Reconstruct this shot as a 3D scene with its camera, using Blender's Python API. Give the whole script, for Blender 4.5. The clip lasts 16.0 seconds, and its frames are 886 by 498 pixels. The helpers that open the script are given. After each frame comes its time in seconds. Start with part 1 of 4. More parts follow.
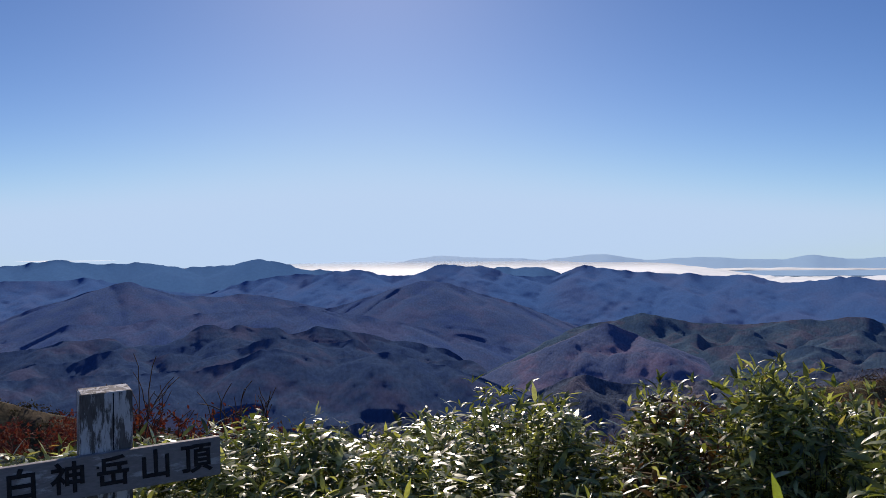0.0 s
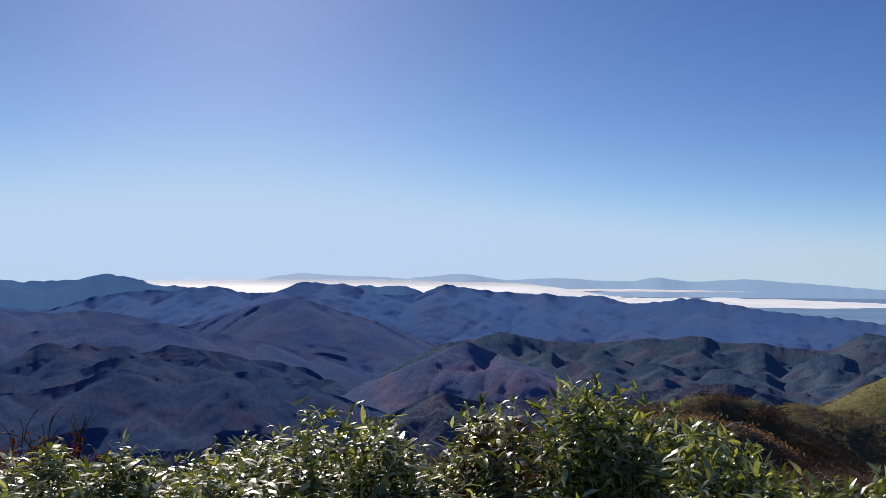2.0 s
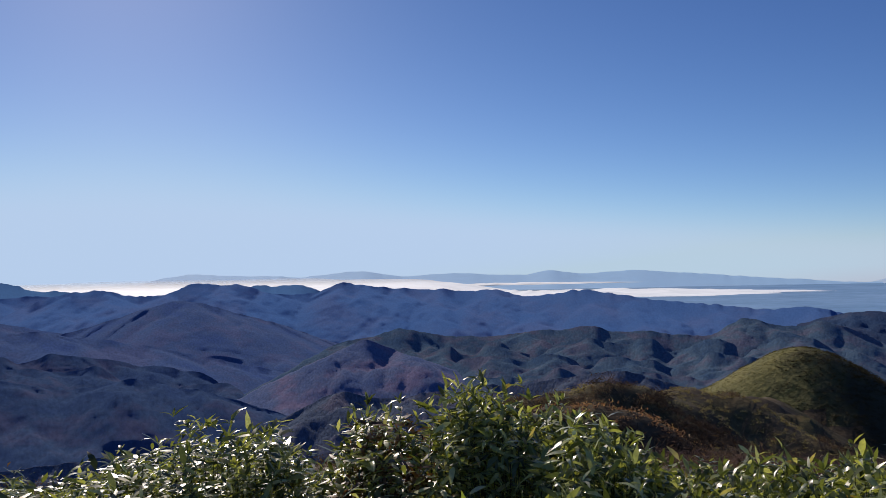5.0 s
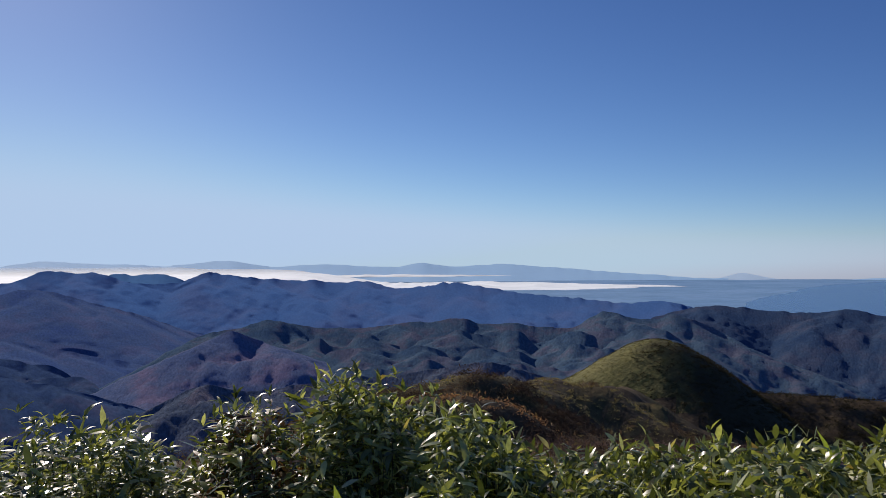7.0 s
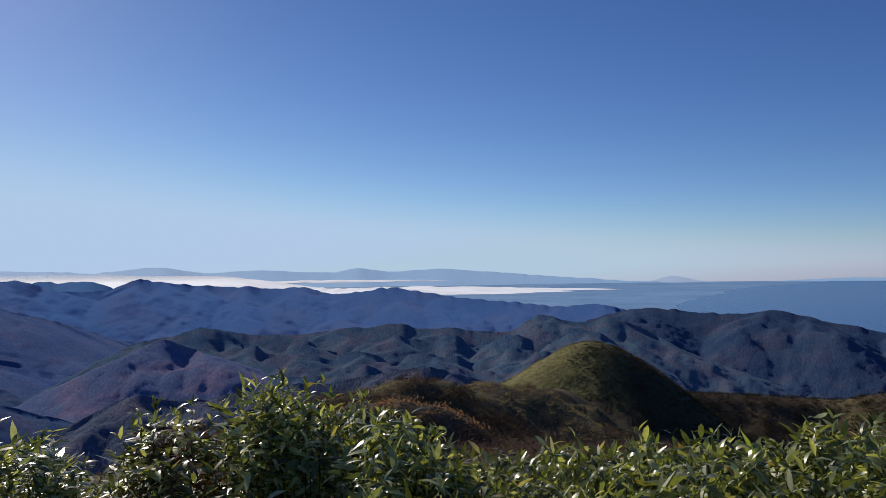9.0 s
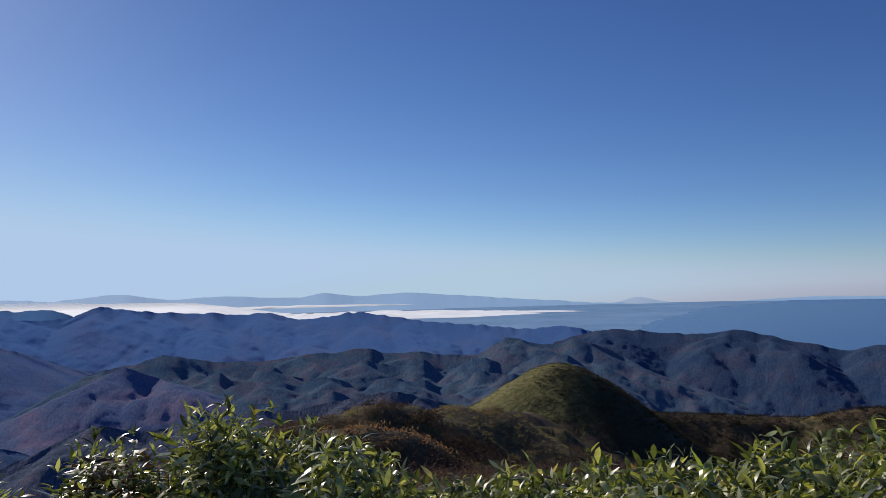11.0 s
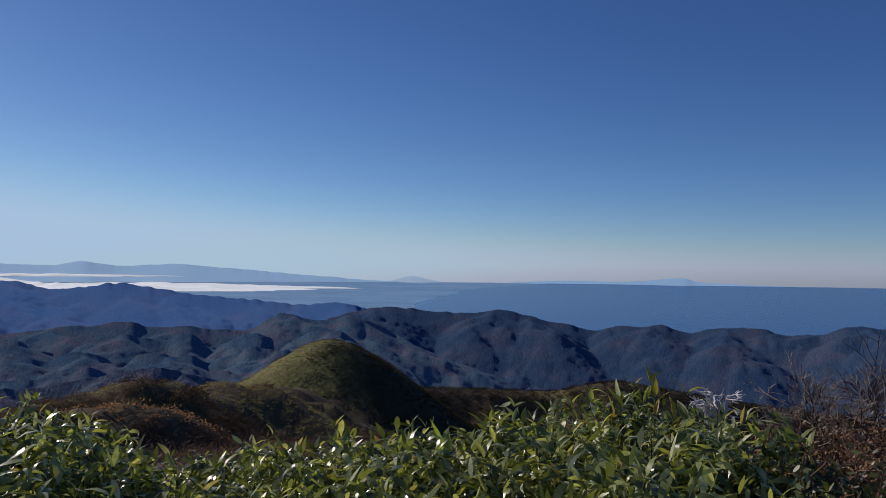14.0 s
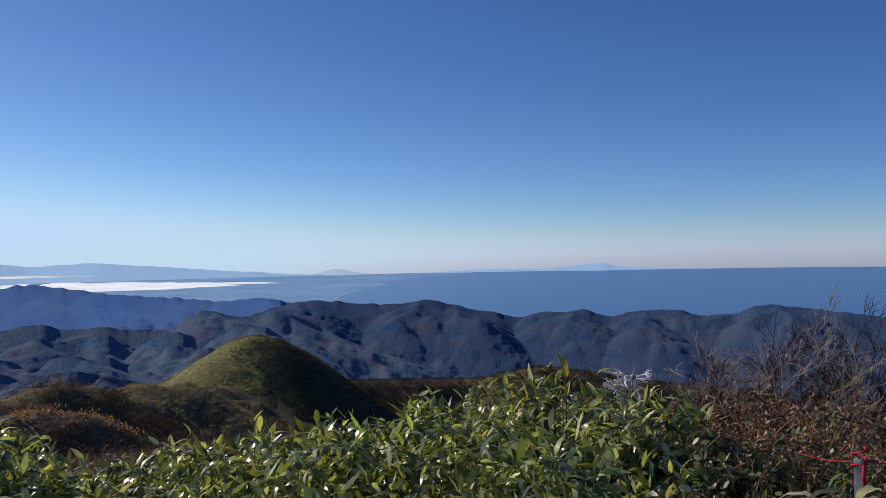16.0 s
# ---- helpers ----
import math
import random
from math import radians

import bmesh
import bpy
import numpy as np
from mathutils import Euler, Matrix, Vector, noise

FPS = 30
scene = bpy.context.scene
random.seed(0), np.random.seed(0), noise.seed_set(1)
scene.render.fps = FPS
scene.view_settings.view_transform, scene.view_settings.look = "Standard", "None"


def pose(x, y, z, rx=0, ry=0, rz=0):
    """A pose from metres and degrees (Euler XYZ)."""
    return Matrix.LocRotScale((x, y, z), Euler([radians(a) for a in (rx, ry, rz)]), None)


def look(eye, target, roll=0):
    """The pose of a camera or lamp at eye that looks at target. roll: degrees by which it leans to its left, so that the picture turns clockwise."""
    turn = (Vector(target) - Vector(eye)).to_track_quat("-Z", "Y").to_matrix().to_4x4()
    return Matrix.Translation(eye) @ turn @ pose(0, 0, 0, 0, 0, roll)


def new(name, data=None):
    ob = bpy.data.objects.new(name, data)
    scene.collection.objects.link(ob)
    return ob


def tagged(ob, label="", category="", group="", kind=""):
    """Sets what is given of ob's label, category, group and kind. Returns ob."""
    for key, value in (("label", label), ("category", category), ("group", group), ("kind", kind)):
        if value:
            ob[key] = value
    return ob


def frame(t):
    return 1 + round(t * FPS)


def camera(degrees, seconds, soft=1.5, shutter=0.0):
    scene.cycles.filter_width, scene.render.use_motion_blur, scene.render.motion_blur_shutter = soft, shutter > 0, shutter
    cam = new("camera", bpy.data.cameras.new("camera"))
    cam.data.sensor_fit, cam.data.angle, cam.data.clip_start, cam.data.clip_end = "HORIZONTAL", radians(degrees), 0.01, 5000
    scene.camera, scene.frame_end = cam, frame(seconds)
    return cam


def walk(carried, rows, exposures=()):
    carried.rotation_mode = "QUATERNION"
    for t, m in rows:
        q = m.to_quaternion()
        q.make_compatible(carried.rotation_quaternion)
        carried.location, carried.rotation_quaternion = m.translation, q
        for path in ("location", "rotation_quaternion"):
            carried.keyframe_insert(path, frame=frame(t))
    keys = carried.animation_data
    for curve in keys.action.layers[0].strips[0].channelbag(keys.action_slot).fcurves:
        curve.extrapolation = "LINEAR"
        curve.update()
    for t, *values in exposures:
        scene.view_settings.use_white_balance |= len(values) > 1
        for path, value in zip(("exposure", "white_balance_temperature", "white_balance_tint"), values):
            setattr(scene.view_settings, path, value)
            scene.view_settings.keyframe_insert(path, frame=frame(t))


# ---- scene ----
cam = camera(58.15, 16.0, soft=0.8)
PATH = [
    (0, pose(0.000, -0.000, 1.600, 90.81, 0.65, -0.00)),
    (0.5, pose(0.066, 0.013, 1.607, 90.81, 0.09, -1.70)),
    (1, pose(0.094, 0.032, 1.614, 91.28, -0.37, -4.22)),
    (1.5, pose(0.129, 0.056, 1.611, 92.03, -0.17, -6.90)),
    (2, pose(0.179, 0.044, 1.607, 92.09, -0.17, -9.82)),
    (2.5, pose(0.205, 0.043, 1.604, 91.90, -0.40, -12.73)),
    (3, pose(0.253, 0.031, 1.610, 91.56, 0.19, -14.78)),
    (5.5, pose(0.245, 0.096, 1.619, 91.84, 1.75, -18.70)),
    (6, pose(0.242, 0.117, 1.620, 91.55, 0.92, -22.68)),
    (6.5, pose(0.249, 0.135, 1.620, 91.26, 0.41, -25.37)),
    (7, pose(0.253, 0.148, 1.606, 91.07, 0.39, -26.39)),
    (7.5, pose(0.272, 0.156, 1.604, 90.54, 0.53, -27.15)),
    (8, pose(0.282, 0.165, 1.604, 90.74, 1.29, -28.69)),
    (8.5, pose(0.294, 0.171, 1.603, 91.02, 1.01, -30.12)),
    (11, pose(0.391, 0.161, 1.594, 93.03, 1.47, -33.26)),
    (11.5, pose(0.418, 0.155, 1.589, 93.16, 0.66, -35.93)),
    (12, pose(0.451, 0.144, 1.582, 92.94, 0.30, -38.68)),
    (12.5, pose(0.481, 0.128, 1.576, 92.76, 0.36, -41.06)),
    (13, pose(0.491, 0.116, 1.577, 91.47, 0.70, -42.81)),
    (13.5, pose(0.498, 0.114, 1.576, 91.09, 0.15, -45.60)),
    (14, pose(0.493, 0.120, 1.578, 91.22, -0.56, -49.19)),
    (14.5, pose(0.517, 0.111, 1.572, 90.98, 0.06, -50.28)),
    (15, pose(0.544, 0.080, 1.569, 91.09, 0.20, -52.01)),
    (15.5, pose(0.534, 0.051, 1.574, 91.02, 0.62, -53.45)),
    (16, pose(0.476, 0.047, 1.584, 90.53, 1.05, -54.58)),
]
EXPOSURES = [(0, -0.08, 6400, 18), (3, -0.1, 6400, 18), (8, -0.24, 6250, 17), (11, -0.24, 6200, 16.6), (12, -0.33, 6180, 16.4), (13.5, -0.4, 6150, 16), (14.8, -0.34, 6150, 16), (16, 0.02, 6200, 16)]
walk(cam, PATH, EXPOSURES)

# ---- light ----
SUN_AZ, SUN_EL = -5.0, 29.0
world = bpy.data.worlds.new("world")
scene.world = world
world.use_nodes = True
wn = world.node_tree
sky = wn.nodes.new("ShaderNodeTexSky")
sky.sky_type = "NISHITA"
sky.sun_disc = False
sky.sun_elevation = radians(SUN_EL)
sky.sun_rotation = radians(SUN_AZ)
sky.altitude = 3500
sky.air_density = 1.0
sky.dust_density = 2.4
sky.ozone_density = 5.0
wn.nodes["Background"].inputs["Strength"].default_value = 0.09
tone = wn.nodes.new("ShaderNodeHueSaturation")
tone.inputs["Saturation"].default_value = 0.95
wn.links.new(sky.outputs[0], tone.inputs["Color"])
veil = wn.nodes.new("ShaderNodeMix")
veil.data_type = "RGBA"
veil.inputs["Factor"].default_value = 0.14
veil.inputs[7].default_value = (3.0, 5.0, 9.5, 1)
wn.links.new(tone.outputs[0], veil.inputs[6])
split, join = wn.nodes.new("ShaderNodeSeparateColor"), wn.nodes.new("ShaderNodeCombineColor")
wn.links.new(veil.outputs[2], split.inputs[0])


def sky_math(kind, a, b, c=None):
    m = wn.nodes.new("ShaderNodeMath")
    m.operation = kind
    wn.links.new(a, m.inputs[0])
    m.inputs[1].default_value = b
    if c is not None:
        m.inputs[2].default_value = c
    return m.outputs[0]


# clear, dry air: the blue deepens away from the sun and pales little at the horizon
for i, (pivot, power, most) in enumerate(((3.6, 1.82, 5.7), (5.15, 1.60, 7.7), (9.15, 1.27, 9.8))):
    c = sky_math("POWER", sky_math("DIVIDE", split.outputs[i], pivot), power)
    c = sky_math("SMOOTH_MIN", sky_math("MULTIPLY", c, pivot), most, 3.0)
    if i == 1:
        green = c
    wn.links.new(c, join.inputs[i])
# the horizon stays bluish
for i, kind, share in ((0, "MINIMUM", 0.89), (2, "MAXIMUM", 1.14)):
    m = wn.nodes.new("ShaderNodeMath")
    m.operation = kind
    wn.links.new(join.inputs[i].links[0].from_socket, m.inputs[0])
    wn.links.new(sky_math("MULTIPLY", green, share), m.inputs[1])
    wn.links.new(m.outputs[0], join.inputs[i])
wn.links.new(join.outputs[0], wn.nodes["Background"].inputs["Color"])
sun_data = bpy.data.lights.new("sun", "SUN")
sun_data.energy, sun_data.angle, sun_data.color = 3.8, radians(1.2), (1.0, 0.90, 0.74)
sun = new("sun", sun_data)
sun.matrix_world = look((math.sin(radians(SUN_AZ)) * 50, math.cos(radians(SUN_AZ)) * 50, 50 * math.tan(radians(SUN_EL)) + 1), (0, 0, 1))

EYE = 1.6


# ---- helpers of the place ----
def polar(az, r, z=0.0):
    a = radians(az)
    return Vector((math.sin(a) * r, math.cos(a) * r, z))


def mesh_from(name, verts, faces, mat, smooth=True):
    """A mesh from numpy arrays of vertices and of equal-sized faces."""
    verts, faces = np.asarray(verts, dtype=np.float32), np.asarray(faces, dtype=np.int32)
    n = faces.shape[1]
    me = bpy.data.meshes.new(name)
    me.vertices.add(len(verts))
    me.vertices.foreach_set("co", verts.ravel())
    me.loops.add(faces.size)
    me.loops.foreach_set("vertex_index", faces.ravel())
    me.polygons.add(len(faces))
    me.polygons.foreach_set("loop_start", np.arange(0, faces.size, n, dtype=np.int32))
    me.polygons.foreach_set("use_smooth", np.full(len(faces), smooth))
    me.update(calc_edges=True)
    me.validate()
    me.materials.append(mat)
    return me


def grid_faces(rows, cols):
    i = np.arange((rows - 1) * cols).reshape(rows - 1, cols)[:, :-1].ravel()
    return np.stack([i, i + 1, i + cols + 1, i + cols], axis=1)


def part(name, bm, material, parent, label=""):
    me = bpy.data.meshes.new(name)
    bm.to_mesh(me)
    bm.free()
    me.materials.append(material)
    ob = new(name, me)
    ob.parent = parent
    return tagged(ob, label=label)


def child(name, me, parent, m=None, label=""):
    ob = new(name, me)
    ob.parent = parent
    if m is not None:
        ob.matrix_basis = m
    return tagged(ob, label=label)


def hash2(ix, iy, seed):
    h = (ix.astype(np.int64) * 374761393 + iy.astype(np.int64) * 668265263 + seed * 1442695041) & 0x7FFFFFFF
    h = ((h ^ (h >> 13)) * 1274126177) & 0x7FFFFFFF
    return ((h ^ (h >> 16)) & 0xFFFF) / 65535.0


def vnoise(x, y, seed=0):
    """Smooth value noise in -1..1 on arrays."""
    ix, iy = np.floor(x), np.floor(y)
    fx, fy = x - ix, y - iy
    fx, fy = fx * fx * fx * (fx * (fx * 6 - 15) + 10), fy * fy * fy * (fy * (fy * 6 - 15) + 10)
    a, b = hash2(ix, iy, seed), hash2(ix + 1, iy, seed)
    c, d = hash2(ix, iy + 1, seed), hash2(ix + 1, iy + 1, seed)
    return 2 * ((a * (1 - fx) + b * fx) * (1 - fy) + (c * (1 - fx) + d * fx) * fy) - 1


def fractal(x, y, octaves=4, seed=0):
    total, amp = 0, 1.0
    for o in range(octaves):
        total = total + amp * vnoise(x * 2 ** o, y * 2 ** o, seed + o)
        amp *= 0.5
    return total


def ridged(x, y, octaves=4, seed=0):
    """Sharp crests at 1, hollows towards 0."""
    total, amp, norm = 0, 1.0, 0
    for o in range(octaves):
        n = 1 - np.abs(vnoise(x * 2 ** o, y * 2 ** o, seed + o))
        total = total + amp * n * n
        norm += amp
        amp *= 0.48
    return total / norm


def curve_at(knots, x):
    """A soft curve through (azimuth, value) knots."""
    k = np.array(knots, dtype=float)
    xs, ys = k[:, 0], k[:, 1]
    m = np.zeros(len(xs))
    d = np.diff(ys) / np.diff(xs)
    m[1:-1] = np.where(d[1:] * d[:-1] > 0, (d[1:] + d[:-1]) * 0.5, 0)
    m[0], m[-1] = d[0], d[-1]
    x = np.clip(x, xs[0], xs[-1])
    i = np.clip(np.searchsorted(xs, x) - 1, 0, len(xs) - 2)
    h = xs[i + 1] - xs[i]
    s = (x - xs[i]) / h
    return ((2 * s ** 3 - 3 * s ** 2 + 1) * ys[i] + (s ** 3 - 2 * s ** 2 + s) * h * m[i]
            + (3 * s ** 2 - 2 * s ** 3) * ys[i + 1] + (s ** 3 - s ** 2) * h * m[i + 1])


# ---- materials ----
def shader(name):
    mat = bpy.data.materials.new(name)
    mat.use_nodes = True
    nt = mat.node_tree
    return mat, nt, nt.nodes["Principled BSDF"]


def noise_node(nt, scale, detail=6, rough=0.6, coords=None, kind="ShaderNodeTexNoise"):
    n = nt.nodes.new(kind)
    n.inputs["Scale"].default_value = scale
    if kind == "ShaderNodeTexNoise":
        n.inputs["Detail"].default_value, n.inputs["Roughness"].default_value = detail, rough
    if coords is None:
        coords = nt.nodes.new("ShaderNodeNewGeometry").outputs["Position"]
    nt.links.new(coords, n.inputs["Vector"])
    return n


def ramp(nt, fac, *stops):
    r = nt.nodes.new("ShaderNodeValToRGB")
    e = r.color_ramp.elements
    while len(e) < len(stops):
        e.new(0.5)
    for el, (p, c) in zip(e, stops):
        el.position, el.color = p, (*c, 1)
    nt.links.new(fac, r.inputs["Fac"])
    return r.outputs["Color"]


def mix(nt, fac, a, b, blend="MIX"):
    m = nt.nodes.new("ShaderNodeMix")
    m.data_type, m.blend_type = "RGBA", blend
    for sock, v in ((m.inputs["Factor"], fac), (m.inputs[6], a), (m.inputs[7], b)):
        if isinstance(v, (int, float)):
            sock.default_value = v
        elif isinstance(v, tuple):
            sock.default_value = (*v, 1)
        else:
            nt.links.new(v, sock)
    return m.outputs[2]


def lift_normal(nt, bsdf, share, way=(0, 0, 1)):
    """Turn the shading normal upwards, or along way, by a share: evens out slope shading as haze does."""
    source = bsdf.inputs["Normal"].links[0].from_socket if bsdf.inputs["Normal"].links else nt.nodes.new("ShaderNodeNewGeometry").outputs["Normal"]
    m = nt.nodes.new("ShaderNodeMix")
    m.data_type = "VECTOR"
    m.inputs["Factor"].default_value = share
    nt.links.new(source, m.inputs[4])
    m.inputs[5].default_value = way
    u = nt.nodes.new("ShaderNodeVectorMath")
    u.operation = "NORMALIZE"
    nt.links.new(m.outputs[1], u.inputs[0])
    nt.links.new(u.outputs[0], bsdf.inputs["Normal"])


def bump(nt, bsdf, height, strength, distance):
    b = nt.nodes.new("ShaderNodeBump")
    b.inputs["Strength"].default_value, b.inputs["Distance"].default_value = strength, distance
    nt.links.new(height, b.inputs["Height"])
    nt.links.new(b.outputs["Normal"], bsdf.inputs["Normal"])


def forest(name, dark, light, autumn, patch, crown, relief, grain_share=1.0, level=0.3):
    """Woods from afar: patches of two tones and an autumn one, all tinted with haze, tree crowns as relief."""
    mat, nt, bsdf = shader(name)
    uv = nt.nodes.new("ShaderNodeTexCoord").outputs["UV"]
    big = noise_node(nt, 1 / patch, 5, 0.62)
    small = noise_node(nt, 1 / crown, 3, 0.7, uv)
    stir = nt.nodes.new("ShaderNodeVectorMath")
    stir.operation = "MULTIPLY_ADD"
    nt.links.new(noise_node(nt, 0.35 / crown, 3, 0.6, uv).outputs["Color"], stir.inputs[0])
    stir.inputs[1].default_value = (crown * 2.2, crown * 2.2, 0)
    nt.links.new(uv, stir.inputs[2])
    cells = noise_node(nt, 0.9 / crown, coords=stir.outputs[0], kind="ShaderNodeTexVoronoi")
    base = ramp(nt, big.outputs["Fac"], (0.36, dark), (0.5, light), (0.62, autumn))
    grain = ramp(nt, small.outputs["Fac"], (0.3, (0.55, 0.55, 0.55)), (0.7, (1.4, 1.4, 1.4)))
    nt.links.new(mix(nt, grain_share, base, grain, "MULTIPLY"), bsdf.inputs["Base Color"])
    bsdf.inputs["Roughness"].default_value = 0.95
    bsdf.inputs["Specular IOR Level"].default_value = 0.0
    dome = nt.nodes.new("ShaderNodeMath")
    dome.operation = "MULTIPLY"
    nt.links.new(cells.outputs["Distance"], dome.inputs[0])
    nt.links.new(cells.outputs["Distance"], dome.inputs[1])
    add = nt.nodes.new("ShaderNodeMath")
    add.operation = "MULTIPLY_ADD"
    nt.links.new(small.outputs["Fac"], add.inputs[0])
    add.inputs[1].default_value = 0.6
    flip = nt.nodes.new("ShaderNodeMath")
    flip.operation = "SUBTRACT"
    flip.inputs[0].default_value = 1.0
    nt.links.new(dome.outputs[0], flip.inputs[1])
    nt.links.new(flip.outputs[0], add.inputs[2])
    height = add.outputs[0]
    bump(nt, bsdf, height, 1.0, relief)
    lift_normal(nt, bsdf, level)
    return mat


def plain_mat(name, a, b, scale, rough=0.9, relief=0.0, spec=0.2, grain=1.0):
    mat, nt, bsdf = shader(name)
    n = noise_node(nt, scale, 6, 0.65)
    fine = noise_node(nt, scale * 9, 4, 0.6)
    base = ramp(nt, n.outputs["Fac"], (0.35, a), (0.65, b))
    speck = ramp(nt, fine.outputs["Fac"], (0.3, (0.7, 0.7, 0.7)), (0.7, (1.2, 1.2, 1.2)))
    nt.links.new(mix(nt, grain, base, speck, "MULTIPLY"), bsdf.inputs["Base Color"])
    bsdf.inputs["Roughness"].default_value = rough
    bsdf.inputs["Specular IOR Level"].default_value = spec
    if relief:
        bump(nt, bsdf, fine.outputs["Fac"], 0.8, relief)
    return mat


def leaf_mat(name, stops, glow, rough=0.32, spec=0.5, islands=True, through_share=0.45):
    """Leaves: colour by leaf, glossy upper side, light coming through."""
    mat, nt, bsdf = shader(name)
    if islands:
        rnd = nt.nodes.new("ShaderNodeNewGeometry").outputs["Random Per Island"]
    else:
        rnd = nt.nodes.new("ShaderNodeObjectInfo").outputs["Random"]
    col = ramp(nt, rnd, *stops)
    spots = noise_node(nt, 45, 4, 0.6)
    col = mix(nt, 1.0, col, ramp(nt, spots.outputs["Fac"], (0.3, (0.75, 0.75, 0.7)), (0.7, (1.15, 1.15, 1.1))), "MULTIPLY")
    nt.links.new(col, bsdf.inputs["Base Color"])
    bsdf.inputs["Roughness"].default_value = rough
    bsdf.inputs["Specular IOR Level"].default_value = spec
    tr = nt.nodes.new("ShaderNodeBsdfTranslucent")
    nt.links.new(mix(nt, 1.0, col, glow, "MULTIPLY"), tr.inputs["Color"])
    ms = nt.nodes.new("ShaderNodeMixShader")
    ms.inputs[0].default_value = through_share
    nt.links.new(bsdf.outputs[0], ms.inputs[1])
    nt.links.new(tr.outputs[0], ms.inputs[2])
    nt.links.new(ms.outputs[0], nt.nodes["Material Output"].inputs["Surface"])
    return mat


# aerial haze is mixed into these base colours, bluer on the farther ranges
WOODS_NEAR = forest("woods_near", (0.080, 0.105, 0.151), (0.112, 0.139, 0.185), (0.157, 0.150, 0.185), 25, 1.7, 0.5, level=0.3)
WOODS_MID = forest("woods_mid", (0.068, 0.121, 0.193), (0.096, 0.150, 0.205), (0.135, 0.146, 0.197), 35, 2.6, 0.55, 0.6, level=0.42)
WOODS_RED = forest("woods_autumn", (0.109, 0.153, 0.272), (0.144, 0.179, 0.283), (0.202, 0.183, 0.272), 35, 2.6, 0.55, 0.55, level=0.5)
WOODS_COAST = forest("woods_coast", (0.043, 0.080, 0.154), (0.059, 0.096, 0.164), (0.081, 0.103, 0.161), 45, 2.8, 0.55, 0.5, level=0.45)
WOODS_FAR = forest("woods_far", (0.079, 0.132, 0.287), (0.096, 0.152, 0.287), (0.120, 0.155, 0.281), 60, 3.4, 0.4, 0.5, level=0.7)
# the far woods again, with less haze in the colour
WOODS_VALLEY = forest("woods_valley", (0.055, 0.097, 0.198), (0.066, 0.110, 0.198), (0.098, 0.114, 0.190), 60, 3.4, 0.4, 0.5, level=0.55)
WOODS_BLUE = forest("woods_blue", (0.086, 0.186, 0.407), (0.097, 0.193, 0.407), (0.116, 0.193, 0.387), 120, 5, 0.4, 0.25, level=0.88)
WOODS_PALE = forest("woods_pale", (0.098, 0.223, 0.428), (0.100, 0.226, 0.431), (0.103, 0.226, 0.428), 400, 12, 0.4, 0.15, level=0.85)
# pale blue of the haze painted in as the hills' own colour
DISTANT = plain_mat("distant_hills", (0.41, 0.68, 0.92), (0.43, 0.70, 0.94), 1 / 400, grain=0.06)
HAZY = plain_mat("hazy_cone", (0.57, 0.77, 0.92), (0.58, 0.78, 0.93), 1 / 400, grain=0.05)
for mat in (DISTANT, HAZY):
    lift_normal(mat.node_tree, mat.node_tree.nodes["Principled BSDF"], 0.985)
# flat land blued in its base colour to stand for haze
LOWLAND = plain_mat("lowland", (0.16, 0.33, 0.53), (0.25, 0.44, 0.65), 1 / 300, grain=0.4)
GRASS_HILL = plain_mat("hill_grass", (0.12, 0.12, 0.034), (0.22, 0.198, 0.058), 1 / 9, relief=0.5)

CLOUD, nt, bsdf = shader("cloud")
n = noise_node(nt, 1 / 120, 6, 0.6)
nt.links.new(ramp(nt, n.outputs["Fac"], (0.3, (0.64, 0.71, 0.76)), (0.7, (0.80, 0.86, 0.90))), bsdf.inputs["Base Color"])
bsdf.inputs["Roughness"].default_value = 0.8
bsdf.inputs["Specular IOR Level"].default_value = 0.4
lift_normal(nt, bsdf, 0.85, (-0.06, 0.62, 0.78))  # normal turned sunwards to brighten the fog
body = nt.nodes.new("ShaderNodeAttribute")
body.attribute_name = "body"
nt.links.new(body.outputs["Fac"], bsdf.inputs["Alpha"])

SEA, nt, bsdf = shader("sea_water")
n = noise_node(nt, 1 / 9, 5, 0.6)
wide = noise_node(nt, 1 / 500, 4, 0.5)
nt.links.new(ramp(nt, wide.outputs["Fac"], (0.35, (0.006, 0.058, 0.225)), (0.65, (0.011, 0.076, 0.262))), bsdf.inputs["Base Color"])
bsdf.inputs["Roughness"].default_value = 0.2
bsdf.inputs["Specular IOR Level"].default_value = 0.2
bsdf.inputs["IOR"].default_value = 1.33
bump(nt, bsdf, n.outputs["Fac"], 0.1, 0.3)

BAMBOO_STOPS = ((0.0, (0.051, 0.066, 0.027)), (0.35, (0.147, 0.175, 0.066)), (0.65, (0.305, 0.333, 0.130)), (0.85, (0.531, 0.548, 0.243)), (0.97, (0.660, 0.660, 0.452)), (1.0, (0.407, 0.271, 0.102)))
BAMBOO_LEAF = leaf_mat("bamboo_leaf", BAMBOO_STOPS, (1.7, 1.7, 0.55), rough=0.32, spec=0.5, through_share=0.3)
BAMBOO_LEAF_ONE = leaf_mat("bamboo_leaf_single", BAMBOO_STOPS, (1.7, 1.7, 0.55), rough=0.32, spec=0.5, through_share=0.3, islands=False)
DRY_BAMBOO = leaf_mat("withered_bamboo_leaf", ((0.0, (0.06, 0.03, 0.014)), (0.5, (0.15, 0.08, 0.03)), (1.0, (0.28, 0.17, 0.06))), (1.5, 1.1, 0.5), rough=0.4, spec=0.45, through_share=0.27)
